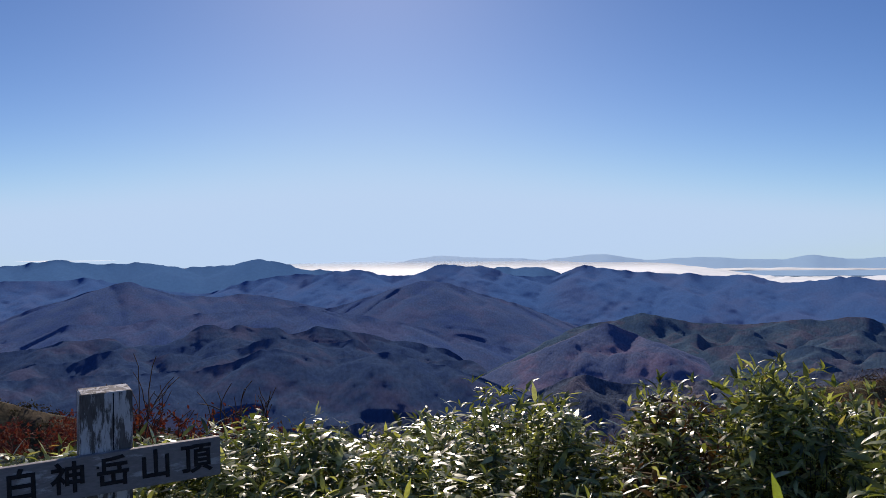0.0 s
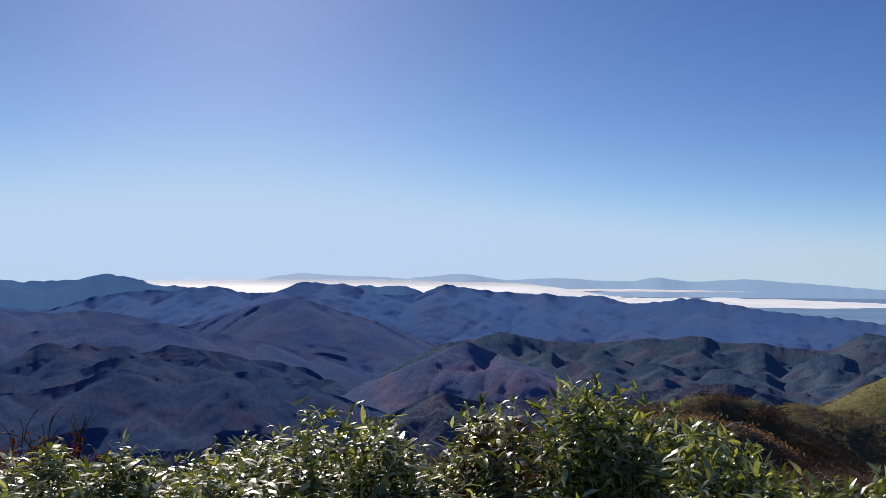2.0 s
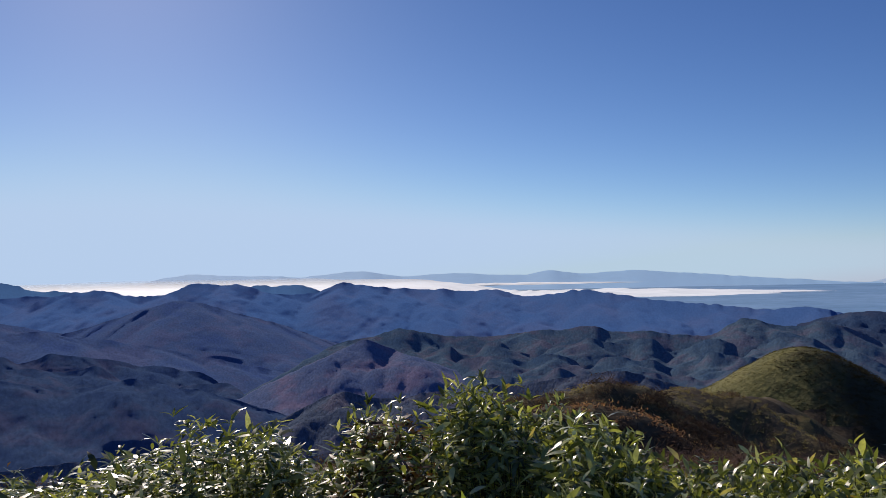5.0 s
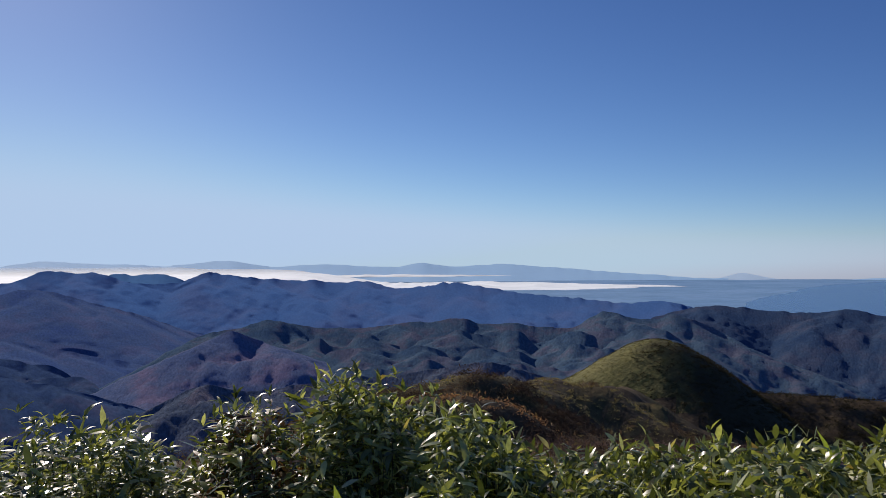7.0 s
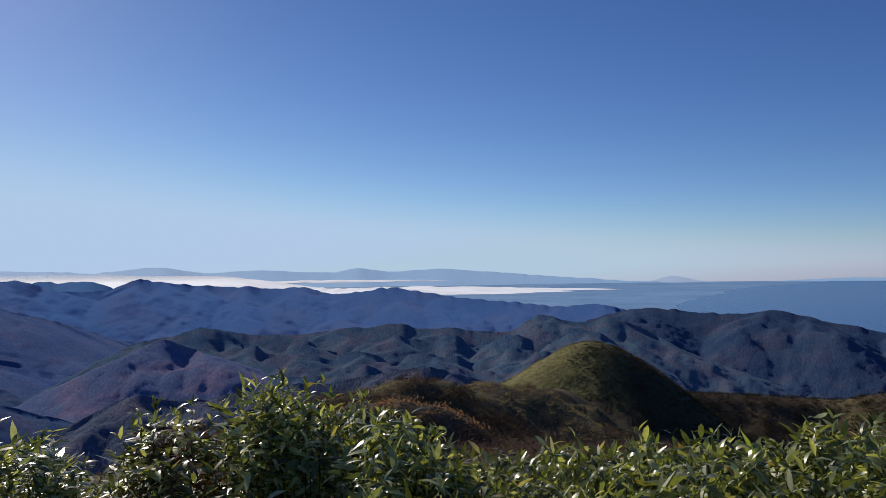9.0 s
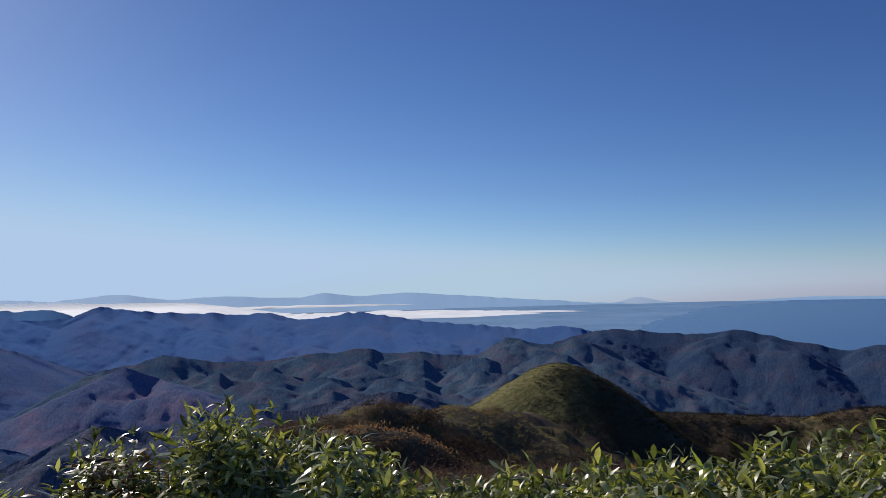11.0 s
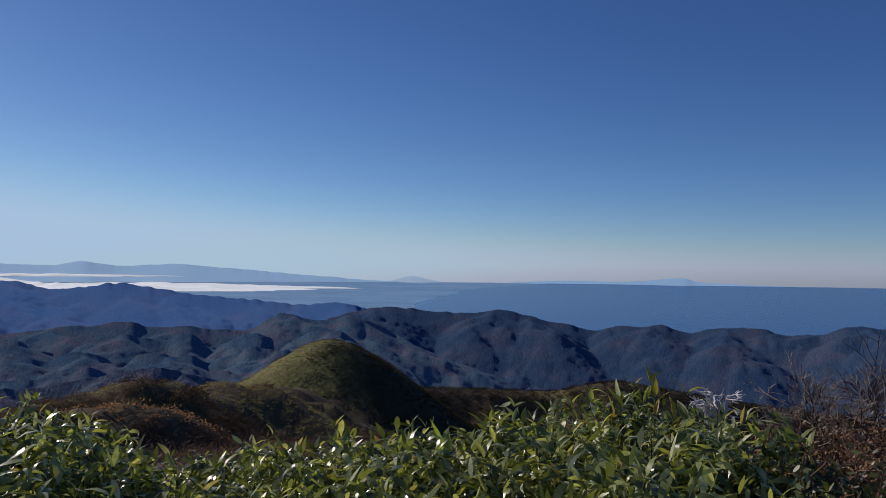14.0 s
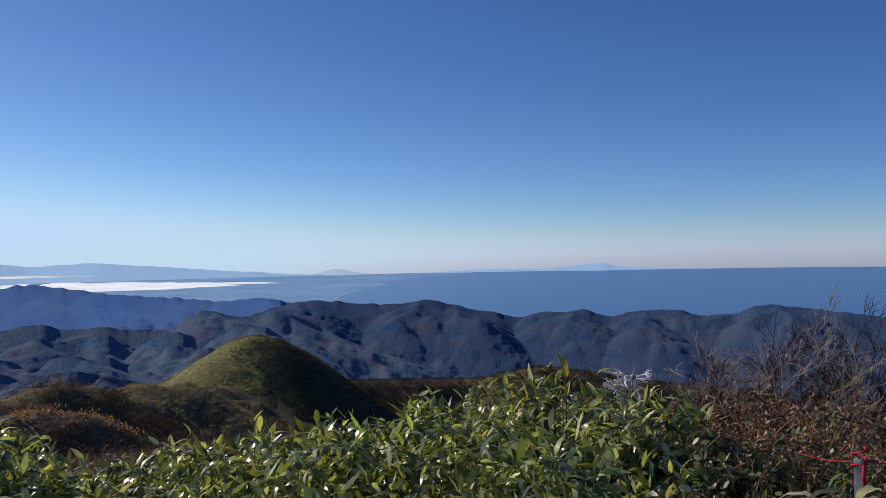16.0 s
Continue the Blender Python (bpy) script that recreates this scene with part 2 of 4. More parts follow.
YOUNG_LEAF = leaf_mat("young_bamboo_leaf", ((0.0, (0.24, 0.30, 0.06)), (1.0, (0.36, 0.42, 0.09))), (1.5, 1.6, 0.5), rough=0.4, spec=0.5, islands=False, through_share=0.45)
YELLOW_LEAF = leaf_mat("yellowing_bamboo_leaf", ((0.0, (0.36, 0.34, 0.08)), (0.6, (0.55, 0.46, 0.12)), (1.0, (0.5, 0.3, 0.09))), (1.4, 1.3, 0.5), rough=0.45, spec=0.4, islands=False, through_share=0.35)
CULM = plain_mat("bamboo_culm", (0.024, 0.028, 0.011), (0.055, 0.048, 0.022), 12, rough=0.6)
TWIG = plain_mat("twig_bark", (0.05, 0.035, 0.028), (0.10, 0.065, 0.05), 20, rough=0.8)
TWIG_RED = plain_mat("red_twig", (0.15, 0.068, 0.04), (0.42, 0.22, 0.13), 18, rough=0.75)
TWIG_TAN = plain_mat("tan_twig", (0.27, 0.15, 0.09), (0.54, 0.35, 0.22), 18, rough=0.7)
TWIG_DARK = plain_mat("dark_twig", (0.04, 0.022, 0.016), (0.12, 0.06, 0.042), 18, rough=0.8)
TWIG_PALE = plain_mat("dead_wood", (0.6, 0.57, 0.55), (0.78, 0.75, 0.72), 15, rough=0.8)
RED_LEAF = leaf_mat("red_leaf", ((0.0, (0.07, 0.022, 0.016)), (0.5, (0.11, 0.034, 0.022)), (1.0, (0.15, 0.060, 0.030))), (1.6, 1.0, 0.7), rough=0.5)
BROWN_LEAF = leaf_mat("brown_leaf", ((0.0, (0.075, 0.038, 0.02)), (0.5, (0.19, 0.095, 0.045)), (0.85, (0.36, 0.20, 0.085)), (1.0, (0.16, 0.17, 0.05))), (1.3, 1.0, 0.8), rough=0.55, through_share=0.3)
SCRUB_LEAF = leaf_mat("scrub_leaf", ((0.0, (0.079, 0.062, 0.044)), (0.35, (0.132, 0.099, 0.067)), (0.6, (0.198, 0.141, 0.087)), (0.8, (0.238, 0.168, 0.094)), (0.92, (0.225, 0.200, 0.085)), (1.0, (0.317, 0.193, 0.085))), (1.2, 1.0, 0.8), rough=0.8, spec=0.1, through_share=0.2)
# brush stops kept dark to carry the shade of the hill's flank
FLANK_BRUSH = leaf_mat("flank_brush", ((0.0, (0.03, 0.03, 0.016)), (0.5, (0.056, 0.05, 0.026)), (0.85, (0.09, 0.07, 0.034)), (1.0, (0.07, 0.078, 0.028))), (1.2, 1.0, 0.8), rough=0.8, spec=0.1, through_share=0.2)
DARK_BRUSH = leaf_mat("dark_brush", ((0.0, (0.045, 0.036, 0.030)), (0.5, (0.075, 0.057, 0.045)), (1.0, (0.120, 0.087, 0.060))), (1.2, 1.0, 0.8), rough=0.8, spec=0.1, through_share=0.2)
TWIG_BRUSH = leaf_mat("twig_brush", ((0.0, (0.10, 0.066, 0.052)), (0.5, (0.17, 0.112, 0.088)), (1.0, (0.28, 0.20, 0.16))), (1.2, 1.0, 0.8), rough=0.8, spec=0.1, through_share=0.2)
GREEN_LEAF = leaf_mat("small_green_leaf", ((0.0, (0.025, 0.036, 0.012)), (0.5, (0.065, 0.08, 0.022)), (0.85, (0.15, 0.15, 0.035)), (1.0, (0.2, 0.12, 0.04))), (1.6, 1.5, 0.6), rough=0.45, through_share=0.3)
TWIG_GREY = plain_mat("grey_twig", (0.32, 0.26, 0.21), (0.56, 0.48, 0.40), 20, rough=0.8)
HILL_TUFT = leaf_mat("hill_tuft", ((0.0, (0.062, 0.070, 0.021)), (0.5, (0.130, 0.127, 0.036)), (0.85, (0.216, 0.192, 0.057)), (1.0, (0.102, 0.072, 0.031))), (1.3, 1.2, 0.8), rough=0.7, spec=0.2, through_share=0.3)
ORANGE_TUFT = leaf_mat("orange_tuft", ((0.0, (0.224, 0.130, 0.068)), (0.5, (0.397, 0.230, 0.113)), (0.9, (0.569, 0.367, 0.169)), (1.0, (0.414, 0.350, 0.137))), (1.2, 1.0, 0.8), rough=0.7, spec=0.2, through_share=0.3)
DRY_TUFT = leaf_mat("dry_tuft", ((0.0, (0.180, 0.165, 0.060)), (0.4, (0.330, 0.300, 0.120)), (0.75, (0.450, 0.390, 0.165)), (1.0, (0.240, 0.255, 0.083))), (1.2, 1.0, 0.8), rough=0.7, spec=0.2, through_share=0.3)

# ---- ground, valleys and mountain ranges ----
HUMP = polar(41.4, 180)
# ridge lines of the summit's own ridge: azimuth, distance, elevation
RIDGE_LINES = [
    [(4, 58, -15.5), (10, 60, -13.6), (16, 66, -11.4), (20, 74, -9.7), (23, 80, -8.25), (25.5, 84, -7.9), (28.3, 88, -7.8), (30.3, 92, -8.1), (32.3, 100, -7.98), (34, 110, -8.0), (36, 122, -8.2), (37.5, 137, -8.4), (39, 152, -8.2)],
    [(19, 60, -11.5), (22, 61, -9.7), (25, 62, -8.75), (27.5, 62, -8.9), (29.4, 62, -9.25), (30.8, 61, -10.3), (33, 58, -13)],
    [(30.3, 92, -8.15), (33, 88, -9.5), (36, 82, -11), (39, 78, -12.6), (42, 72, -14.5)],
    [(26.5, 84, -8.0), (29.0, 76, -9.6), (32, 70, -11.6), (35, 64, -14)],
    [(34, 110, -8.05), (37.5, 108, -8.8), (41, 104, -10.1), (44.2, 100, -11.5), (48, 95, -13.5)],
    [(37.5, 137, -8.5), (41, 133, -9.7), (46, 128, -11.8), (50, 122, -13.8)],
]
BACK_CREST = [(40, -9.2), (48, -8.62), (52.4, -8.66), (56.6, -8.7), (59.7, -8.12), (62, -7.85), (64, -8.15), (70, -8.9), (80, -9.5), (95, -10)]
LEFT_CREST = [(-60, -5), (-40, -6.6), (-32, -7.6), (-29, -8.3), (-27.2, -9.0), (-24.9, -9.7), (-18, -11.5), (-8, -14), (0, -16)]


def near_height(x, y):
    """The summit, its ridge, the grassy hill on it and the slopes round them."""
    r = np.hypot(x, y)
    az = np.degrees(np.arctan2(x, y))
    z = np.where(r < 7, 0, -0.24 * (r - 7)) - 0.00035 * np.maximum(r - 60, 0) ** 2
    z = np.where(r < 14, z - 0.0, z) + 0.4 * fractal(x / 14, y / 14, 3, 5) * np.clip((r - 7) / 20, 0, 1)

    def crest(knots, R, front, back, fade0, fade1):
        zc = EYE + R * np.tan(np.radians(curve_at(knots, az)))
        d = r - R
        zz = zc - np.where(d < 0, -d * front, d * back) - 0.0
        zz = zz + 8.0 * np.clip(-d / 14, 0, 1) * (ridged(x / 15, y / 15, 3, 11) - 0.7)
        off = np.clip((fade0 - az) / 6, 0, 1) + np.clip((az - fade1) / 6, 0, 1)
        return zz - off * R * 0.3
    for line in RIDGE_LINES:
        pts = [polar(p, q, EYE + q * math.tan(radians(e))) for p, q, e in line]
        for p, q in zip(pts, pts[1:]):
            w = q - p
            k = np.clip(((x - p.x) * w.x + (y - p.y) * w.y) / (w.x ** 2 + w.y ** 2), 0, 1)
            off = np.hypot(x - p.x - k * w.x, y - p.y - k * w.y)
            z = np.maximum(z, p.z + k * w.z - 0.62 * (np.hypot(off, 1.5) - 1.5))
    z = z + np.clip((r - 40) / 20, 0, 1) * (0.35 * fractal(x / 6, y / 6, 3, 15) + 2.2 * (ridged((0.42 * x + 0.9 * y) / 11, (0.9 * x - 0.42 * y) / 34, 3, 11) - 0.75))
    z = np.maximum(z, crest(BACK_CREST, 240, 0.56, 0.30, 40, 120))
    z = np.maximum(z, crest(LEFT_CREST, 150, 0.45, 0.35, -70, 0))
    dx, dy = x - HUMP.x, y - HUMP.y
    a = radians(41.4)
    u, v = dx * math.cos(a) - dy * math.sin(a), dx * math.sin(a) + dy * math.cos(a)
    bulge = lambda d, k: 0.5 * (d + np.hypot(d, k))
    sides = 0.66 * bulge(-u - 3.2, 4) + 0.76 * bulge(u - 3.0, 4)
    ends = 0.85 * bulge(-v - 3.5 - 0.3 * u, 4) + 0.5 * bulge(v - 6.0, 6)
    slope = np.hypot(sides, ends)
    zh = EYE + 180 * math.tan(radians(-5.1)) + 1.2 - slope + 0.3 * fractal(x / 9, y / 9, 3, 3)
    zh = zh + 0.9 * np.clip(slope / 8, 0, 1) * (ridged(x / 10, y / 10, 3, 21) - 0.6)
    return np.maximum(z, zh), zh - z


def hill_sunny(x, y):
    """Grows from the sunny grassy side of the hill towards the brushy flank coloured dark for shade."""
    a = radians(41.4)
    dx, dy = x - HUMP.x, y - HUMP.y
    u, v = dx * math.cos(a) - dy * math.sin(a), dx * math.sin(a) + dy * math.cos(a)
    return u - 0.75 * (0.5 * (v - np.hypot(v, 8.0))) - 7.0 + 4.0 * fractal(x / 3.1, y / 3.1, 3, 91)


def ground_height(az, r):
    x, y = np.sin(np.radians(az)) * r, np.cos(np.radians(az)) * r
    zn, hump = near_height(x, y)
    back = np.interp(az, [-14, -9, 20, 28, 36, 44, 45.5], [2950, 2000, 1900, 1830, 1720, 1650, 1235])
    back = np.where((az > 110) | (az < -60), 2600, back)
    valley = -250 + 150 * np.clip((r - back) / 120, 0, 1) ** 1.0
    k = np.clip((r - 260) / 300, 0, 1)
    k = k * k * (3 - 2 * k)
    z = zn * (1 - k) + valley * k
    return np.where(r > back + 130, -99.5, z)


az_ring = np.concatenate([np.arange(-60, 100, 0.3), np.arange(100, 300.1, 2.0)])
r_ring = np.concatenate([[0.002], np.geomspace(0.4, 8, 18), np.geomspace(8.6, 420, 170), np.geomspace(440, 4900, 40)])
A, Rr = np.meshgrid(az_ring, r_ring)
Zg = ground_height(((A + 180) % 360) - 180, Rr)
ground_verts = np.stack([np.sin(np.radians(A)) * Rr, np.cos(np.radians(A)) * Rr, Zg], axis=-1).reshape(-1, 3)
GROUND, nt, bsdf = shader("ground_cover")
pos = nt.nodes.new("ShaderNodeNewGeometry").outputs["Position"]
n1, n2, n3 = noise_node(nt, 1 / 9, 5, 0.65), noise_node(nt, 1 / 2.0, 5, 0.7), noise_node(nt, 1 / 30, 4, 0.6)
cover = ramp(nt, n3.outputs["Fac"], (0.36, (0.058, 0.046, 0.032)), (0.5, (0.096, 0.072, 0.044)), (0.6, (0.12, 0.105, 0.05)), (0.68, (0.17, 0.105, 0.052)))
cover = mix(nt, 1.0, cover, ramp(nt, n1.outputs["Fac"], (0.3, (0.6, 0.6, 0.6)), (0.7, (1.4, 1.35, 1.3))), "MULTIPLY")
cover = mix(nt, 1.0, cover, ramp(nt, n2.outputs["Fac"], (0.3, (0.6, 0.6, 0.6)), (0.7, (1.4, 1.4, 1.35))), "MULTIPLY")
nt.links.new(cover, bsdf.inputs["Base Color"])
bsdf.inputs["Roughness"].default_value = 0.95
bsdf.inputs["Specular IOR Level"].default_value = 0.1
bump(nt, bsdf, n2.outputs["Fac"], 0.8, 0.5)
ground = new("ground", mesh_from("ground", ground_verts, grid_faces(len(r_ring), len(az_ring)), GROUND))
hill_az = ((A + 180) % 360) - 180
on_hill = near_height(ground_verts[:, 0], ground_verts[:, 1])[1].reshape(A.shape) > -0.1
on_hill &= (Rr > 120) & (Rr < 260)
# towards the right flank the grass colour is darkened to paint its shade
nt = GRASS_HILL.node_tree
bsdf = nt.nodes["Principled BSDF"]
grass = bsdf.inputs["Base Color"].links[0].from_socket
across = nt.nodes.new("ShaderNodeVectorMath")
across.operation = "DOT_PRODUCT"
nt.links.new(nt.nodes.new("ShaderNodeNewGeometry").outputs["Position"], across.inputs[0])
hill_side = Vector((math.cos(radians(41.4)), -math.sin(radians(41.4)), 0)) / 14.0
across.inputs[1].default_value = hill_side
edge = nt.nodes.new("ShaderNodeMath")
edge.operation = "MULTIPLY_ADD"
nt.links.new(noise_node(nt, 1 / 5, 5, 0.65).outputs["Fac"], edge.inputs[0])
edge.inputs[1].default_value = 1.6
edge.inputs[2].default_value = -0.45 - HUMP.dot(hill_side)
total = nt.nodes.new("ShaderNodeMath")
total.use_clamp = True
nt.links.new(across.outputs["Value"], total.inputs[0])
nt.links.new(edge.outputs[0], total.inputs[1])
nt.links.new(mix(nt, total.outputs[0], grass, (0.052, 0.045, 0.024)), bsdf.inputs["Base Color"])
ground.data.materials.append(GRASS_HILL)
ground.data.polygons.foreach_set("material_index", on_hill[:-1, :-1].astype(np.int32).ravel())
tagged(ground, "brown brush-covered summit ground falling to wooded valleys", "ground", kind="structure")

# lowland and sea beyond the mountains
COAST = [(1150, 45.2), (1900, 46.9), (2350, 48.3), (2780, 49.9), (3450, 51.5), (3900, 53.5), (4300, 55.5), (4900, 57)]
rr = np.concatenate([np.linspace(1240, 2400, 40), np.geomspace(2430, 4900, 60)])
s = np.linspace(0, 1, 160)
Rw, S = np.meshgrid(rr, s, indexing="ij")
start = curve_at(COAST, Rw) + 0.25 * vnoise(Rw / 120, Rw * 0, 4)
Aw = np.radians(start + S * (130 - start))
sea_verts = np.stack([np.sin(Aw) * Rw, np.cos(Aw) * Rw, np.full_like(Rw, -96.5)], axis=-1).reshape(-1, 3)
tagged(new("sea", mesh_from("sea", sea_verts, grid_faces(len(rr), len(s)), SEA)), "calm blue sea reaching the horizon", "sea", kind="structure")
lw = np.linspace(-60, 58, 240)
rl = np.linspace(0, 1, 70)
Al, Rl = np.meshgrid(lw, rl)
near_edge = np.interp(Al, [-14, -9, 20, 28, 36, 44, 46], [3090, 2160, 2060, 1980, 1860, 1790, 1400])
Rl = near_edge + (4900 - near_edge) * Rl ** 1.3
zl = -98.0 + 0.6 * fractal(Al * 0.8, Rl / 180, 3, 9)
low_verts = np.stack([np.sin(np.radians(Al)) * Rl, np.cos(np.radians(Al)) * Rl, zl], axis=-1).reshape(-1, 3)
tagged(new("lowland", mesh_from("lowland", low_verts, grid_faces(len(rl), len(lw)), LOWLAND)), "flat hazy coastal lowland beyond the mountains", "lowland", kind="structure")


def cone_field(U, W, Z, segs, slope, soft, reach):
    """Raises Z to the highest of many ridge lines, each falling away on both sides; U runs along the columns, W along the rows."""
    u_line, w_line = U[0], W[:, 0]
    for u0, w0, z0, u1, w1, z1 in segs:
        i0, i1 = np.searchsorted(u_line, (min(u0, u1) - reach, max(u0, u1) + reach))
        j0, j1 = np.searchsorted(w_line, (min(w0, w1) - reach, max(w0, w1) + reach))
        if i1 <= i0 or j1 <= j0:
            continue
        u, w = U[j0:j1, i0:i1], W[j0:j1, i0:i1]
        du, dw = u1 - u0, w1 - w0
        k = np.clip(((u - u0) * du + (w - w0) * dw) / (du * du + dw * dw + 1e-9), 0, 1)
        d = np.sqrt((u - u0 - k * du) ** 2 + (w - w0 - k * dw) ** 2 + soft * soft) - soft
        Z[j0:j1, i0:i1] = np.maximum(Z[j0:j1, i0:i1], z0 + k * (z1 - z0) - slope * d)
    return Z


def ridge_net(rg, u_line, zc, spur, width, drop, lean, swing):
    """Spurs that run down from a crest, with side spurs and ribs branching off them."""
    segs = []

    def run(u, w, z, head, length, grade, step, level):
        gone, side = 0.0, 1 if rg.uniform() < 0.5 else -1
        wave = rg.uniform(0, 6.3)
        while gone < length and w < width * 1.05:
            g = grade * (1 + swing * math.sin(wave + gone / (spur * 0.55))) * (1.25 - 0.5 * w / width if level == 0 else 1.0)
            h = head + rg.normal(0, 0.24)
            head += rg.normal(0, 0.10)
            u1, w1, z1 = u + math.sin(h) * step, w + math.cos(h) * step, z - g * step
            segs.append((u, w, z, u1, w1, z1))
            u, w, z = u1, w1, z1
            gone += step
            if level == 0:
                run(u, w, z, head + side * rg.uniform(0.75, 1.25), spur * rg.uniform(0.35, 0.75), 0.23 + 0.10 * swing, step, 1)
                side = -side
            elif level == 1 and rg.uniform() < 0.8:
                run(u, w, z, head + side * rg.uniform(0.7, 1.2), spur * rg.uniform(0.14, 0.28), 0.27 + 0.12 * swing, step * 0.7, 2)
                side = -side

    u = u_line[0] - spur * 0.5
    while u < u_line[-1] + spur * 0.5:
        z = float(np.interp(u, u_line, zc))
        run(u, 0.0, z, lean + rg.normal(0, 0.30), width * 1.6, drop / width, spur * 0.2, 0)
        u += spur * rg.uniform(0.65, 1.35)
    return segs


def mountain_range(label, crest, R, drop, width, mat, spur=60.0, steep=0.62, lean=0.0, step=0.15, rows=74, rough=1.0, seed=1, name="mountain_range", r_knots=None):
    """A range seen from the summit: crest by azimuth and elevation, a net of spurs, ribs and gullies below it."""
    rg = np.random.default_rng(seed * 13 + 1)
    az = np.arange(crest[0][0], crest[-1][0] + step, step)
    dist = np.full(len(az), float(R)) if r_knots is None else curve_at(r_knots, az)
    el = curve_at(crest, az)
    lateral = np.radians(az) * R
    wavy = rough * (R / 1000) * (1.0 * fractal(lateral / (R * 0.025), lateral * 0, 3, seed) + 0.75 * fractal(lateral / (R * 0.009), lateral * 0, 2, seed + 9))
    base = EYE + dist * np.tan(np.radians(el))
    zc = base + wavy
    v = np.concatenate([[-0.45, -0.3, -0.15, -0.05, -0.01, -0.001, 0, 0.001, 0.004], np.linspace(0, 1, rows)[1:] ** 1.1])
    V, U = np.meshgrid(v, lateral, indexing="ij")
    W = V * width
    D = dist[None, :] - W
    Z = base[None, :] + wavy[None, :] * np.exp(-np.abs(W) / ((0.012 if rows > 12 else 0.03) * R)) - np.where(V < 0, -V * 1.3 * drop, steep * W)
    front = W[6:]
    Z[6:] = np.maximum(Z[6:], (zc.min() - 1.25 * drop))
    bend = 0.10 * spur * fractal(U[6:] / (spur * 0.5), front / (spur * 0.5), 3, seed + 3)
    if rows > 12:
        Z[6:] = cone_field(U[6:], front, Z[6:], ridge_net(rg, lateral, base, spur, width, drop, lean, 0.7 if steep > 0.46 else 0.3), steep, spur * 0.05, spur * 2.3)
    Z[6:] += np.clip(front / spur, 0, 1) * (0.18 * min(1.0, max(0.0, steep - 0.38) * 10) * bend + spur * 0.10 * max(0, steep - 0.4) * fractal(U[6:] / (spur * 0.11), front / (spur * 0.11), 2, seed + 4))
    sight = EYE + D * (zc - EYE)[None, :] / dist[None, :] - 0.015 * np.maximum(W, 0)
    Z = np.minimum(Z, np.where(V >= 0, sight, 1e9))
    a = np.radians(az)[None, :]
    verts = np.stack([np.sin(a) * D, np.cos(a) * D, Z], axis=-1).reshape(-1, 3)
    me = mesh_from(name, verts, grid_faces(len(v), len(az))[:, ::-1], mat)
    cloth = np.stack([U, W * 0.6], axis=-1).reshape(-1, 2)
    order = np.zeros(len(me.loops), dtype=np.int32)
    me.loops.foreach_get("vertex_index", order)
    me.uv_layers.new(name="slope").data.foreach_set("uv", cloth[order].astype(np.float32).ravel())
    ob = new(name, me)
    return tagged(ob, label, "mountain range", kind="structure")


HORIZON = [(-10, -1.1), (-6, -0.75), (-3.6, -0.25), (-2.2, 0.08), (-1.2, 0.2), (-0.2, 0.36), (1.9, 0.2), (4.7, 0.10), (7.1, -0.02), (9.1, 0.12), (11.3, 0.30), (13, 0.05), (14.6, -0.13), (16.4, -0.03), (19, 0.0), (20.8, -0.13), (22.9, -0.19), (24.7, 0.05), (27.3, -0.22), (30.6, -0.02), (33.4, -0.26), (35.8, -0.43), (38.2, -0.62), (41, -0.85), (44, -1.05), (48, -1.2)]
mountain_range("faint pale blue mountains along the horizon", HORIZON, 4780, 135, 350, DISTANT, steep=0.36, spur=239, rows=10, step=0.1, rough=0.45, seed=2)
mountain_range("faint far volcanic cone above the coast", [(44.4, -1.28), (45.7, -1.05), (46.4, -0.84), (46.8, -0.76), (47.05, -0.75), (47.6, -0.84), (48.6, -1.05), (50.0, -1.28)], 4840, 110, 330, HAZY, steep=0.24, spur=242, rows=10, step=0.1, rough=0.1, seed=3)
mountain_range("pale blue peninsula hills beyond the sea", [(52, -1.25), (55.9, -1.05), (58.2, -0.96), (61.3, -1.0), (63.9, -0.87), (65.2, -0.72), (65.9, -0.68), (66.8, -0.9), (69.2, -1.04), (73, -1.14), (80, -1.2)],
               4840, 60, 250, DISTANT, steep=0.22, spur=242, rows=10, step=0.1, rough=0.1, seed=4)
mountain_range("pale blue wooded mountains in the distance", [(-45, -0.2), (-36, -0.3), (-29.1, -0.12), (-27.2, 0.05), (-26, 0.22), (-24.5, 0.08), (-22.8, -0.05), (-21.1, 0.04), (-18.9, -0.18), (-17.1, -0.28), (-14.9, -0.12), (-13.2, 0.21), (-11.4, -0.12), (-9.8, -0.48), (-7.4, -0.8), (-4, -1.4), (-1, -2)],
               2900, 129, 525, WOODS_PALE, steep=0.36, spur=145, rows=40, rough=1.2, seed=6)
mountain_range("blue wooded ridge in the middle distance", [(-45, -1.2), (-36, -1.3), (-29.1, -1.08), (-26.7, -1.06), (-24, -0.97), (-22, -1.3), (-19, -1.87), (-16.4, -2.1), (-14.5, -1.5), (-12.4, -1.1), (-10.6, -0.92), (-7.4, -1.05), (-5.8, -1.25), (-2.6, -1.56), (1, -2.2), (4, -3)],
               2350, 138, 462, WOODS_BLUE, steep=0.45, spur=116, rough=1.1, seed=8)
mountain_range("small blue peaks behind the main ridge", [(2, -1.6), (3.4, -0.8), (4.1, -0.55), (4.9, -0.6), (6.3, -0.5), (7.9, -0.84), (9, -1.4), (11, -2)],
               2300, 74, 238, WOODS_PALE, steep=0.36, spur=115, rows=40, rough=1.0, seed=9)
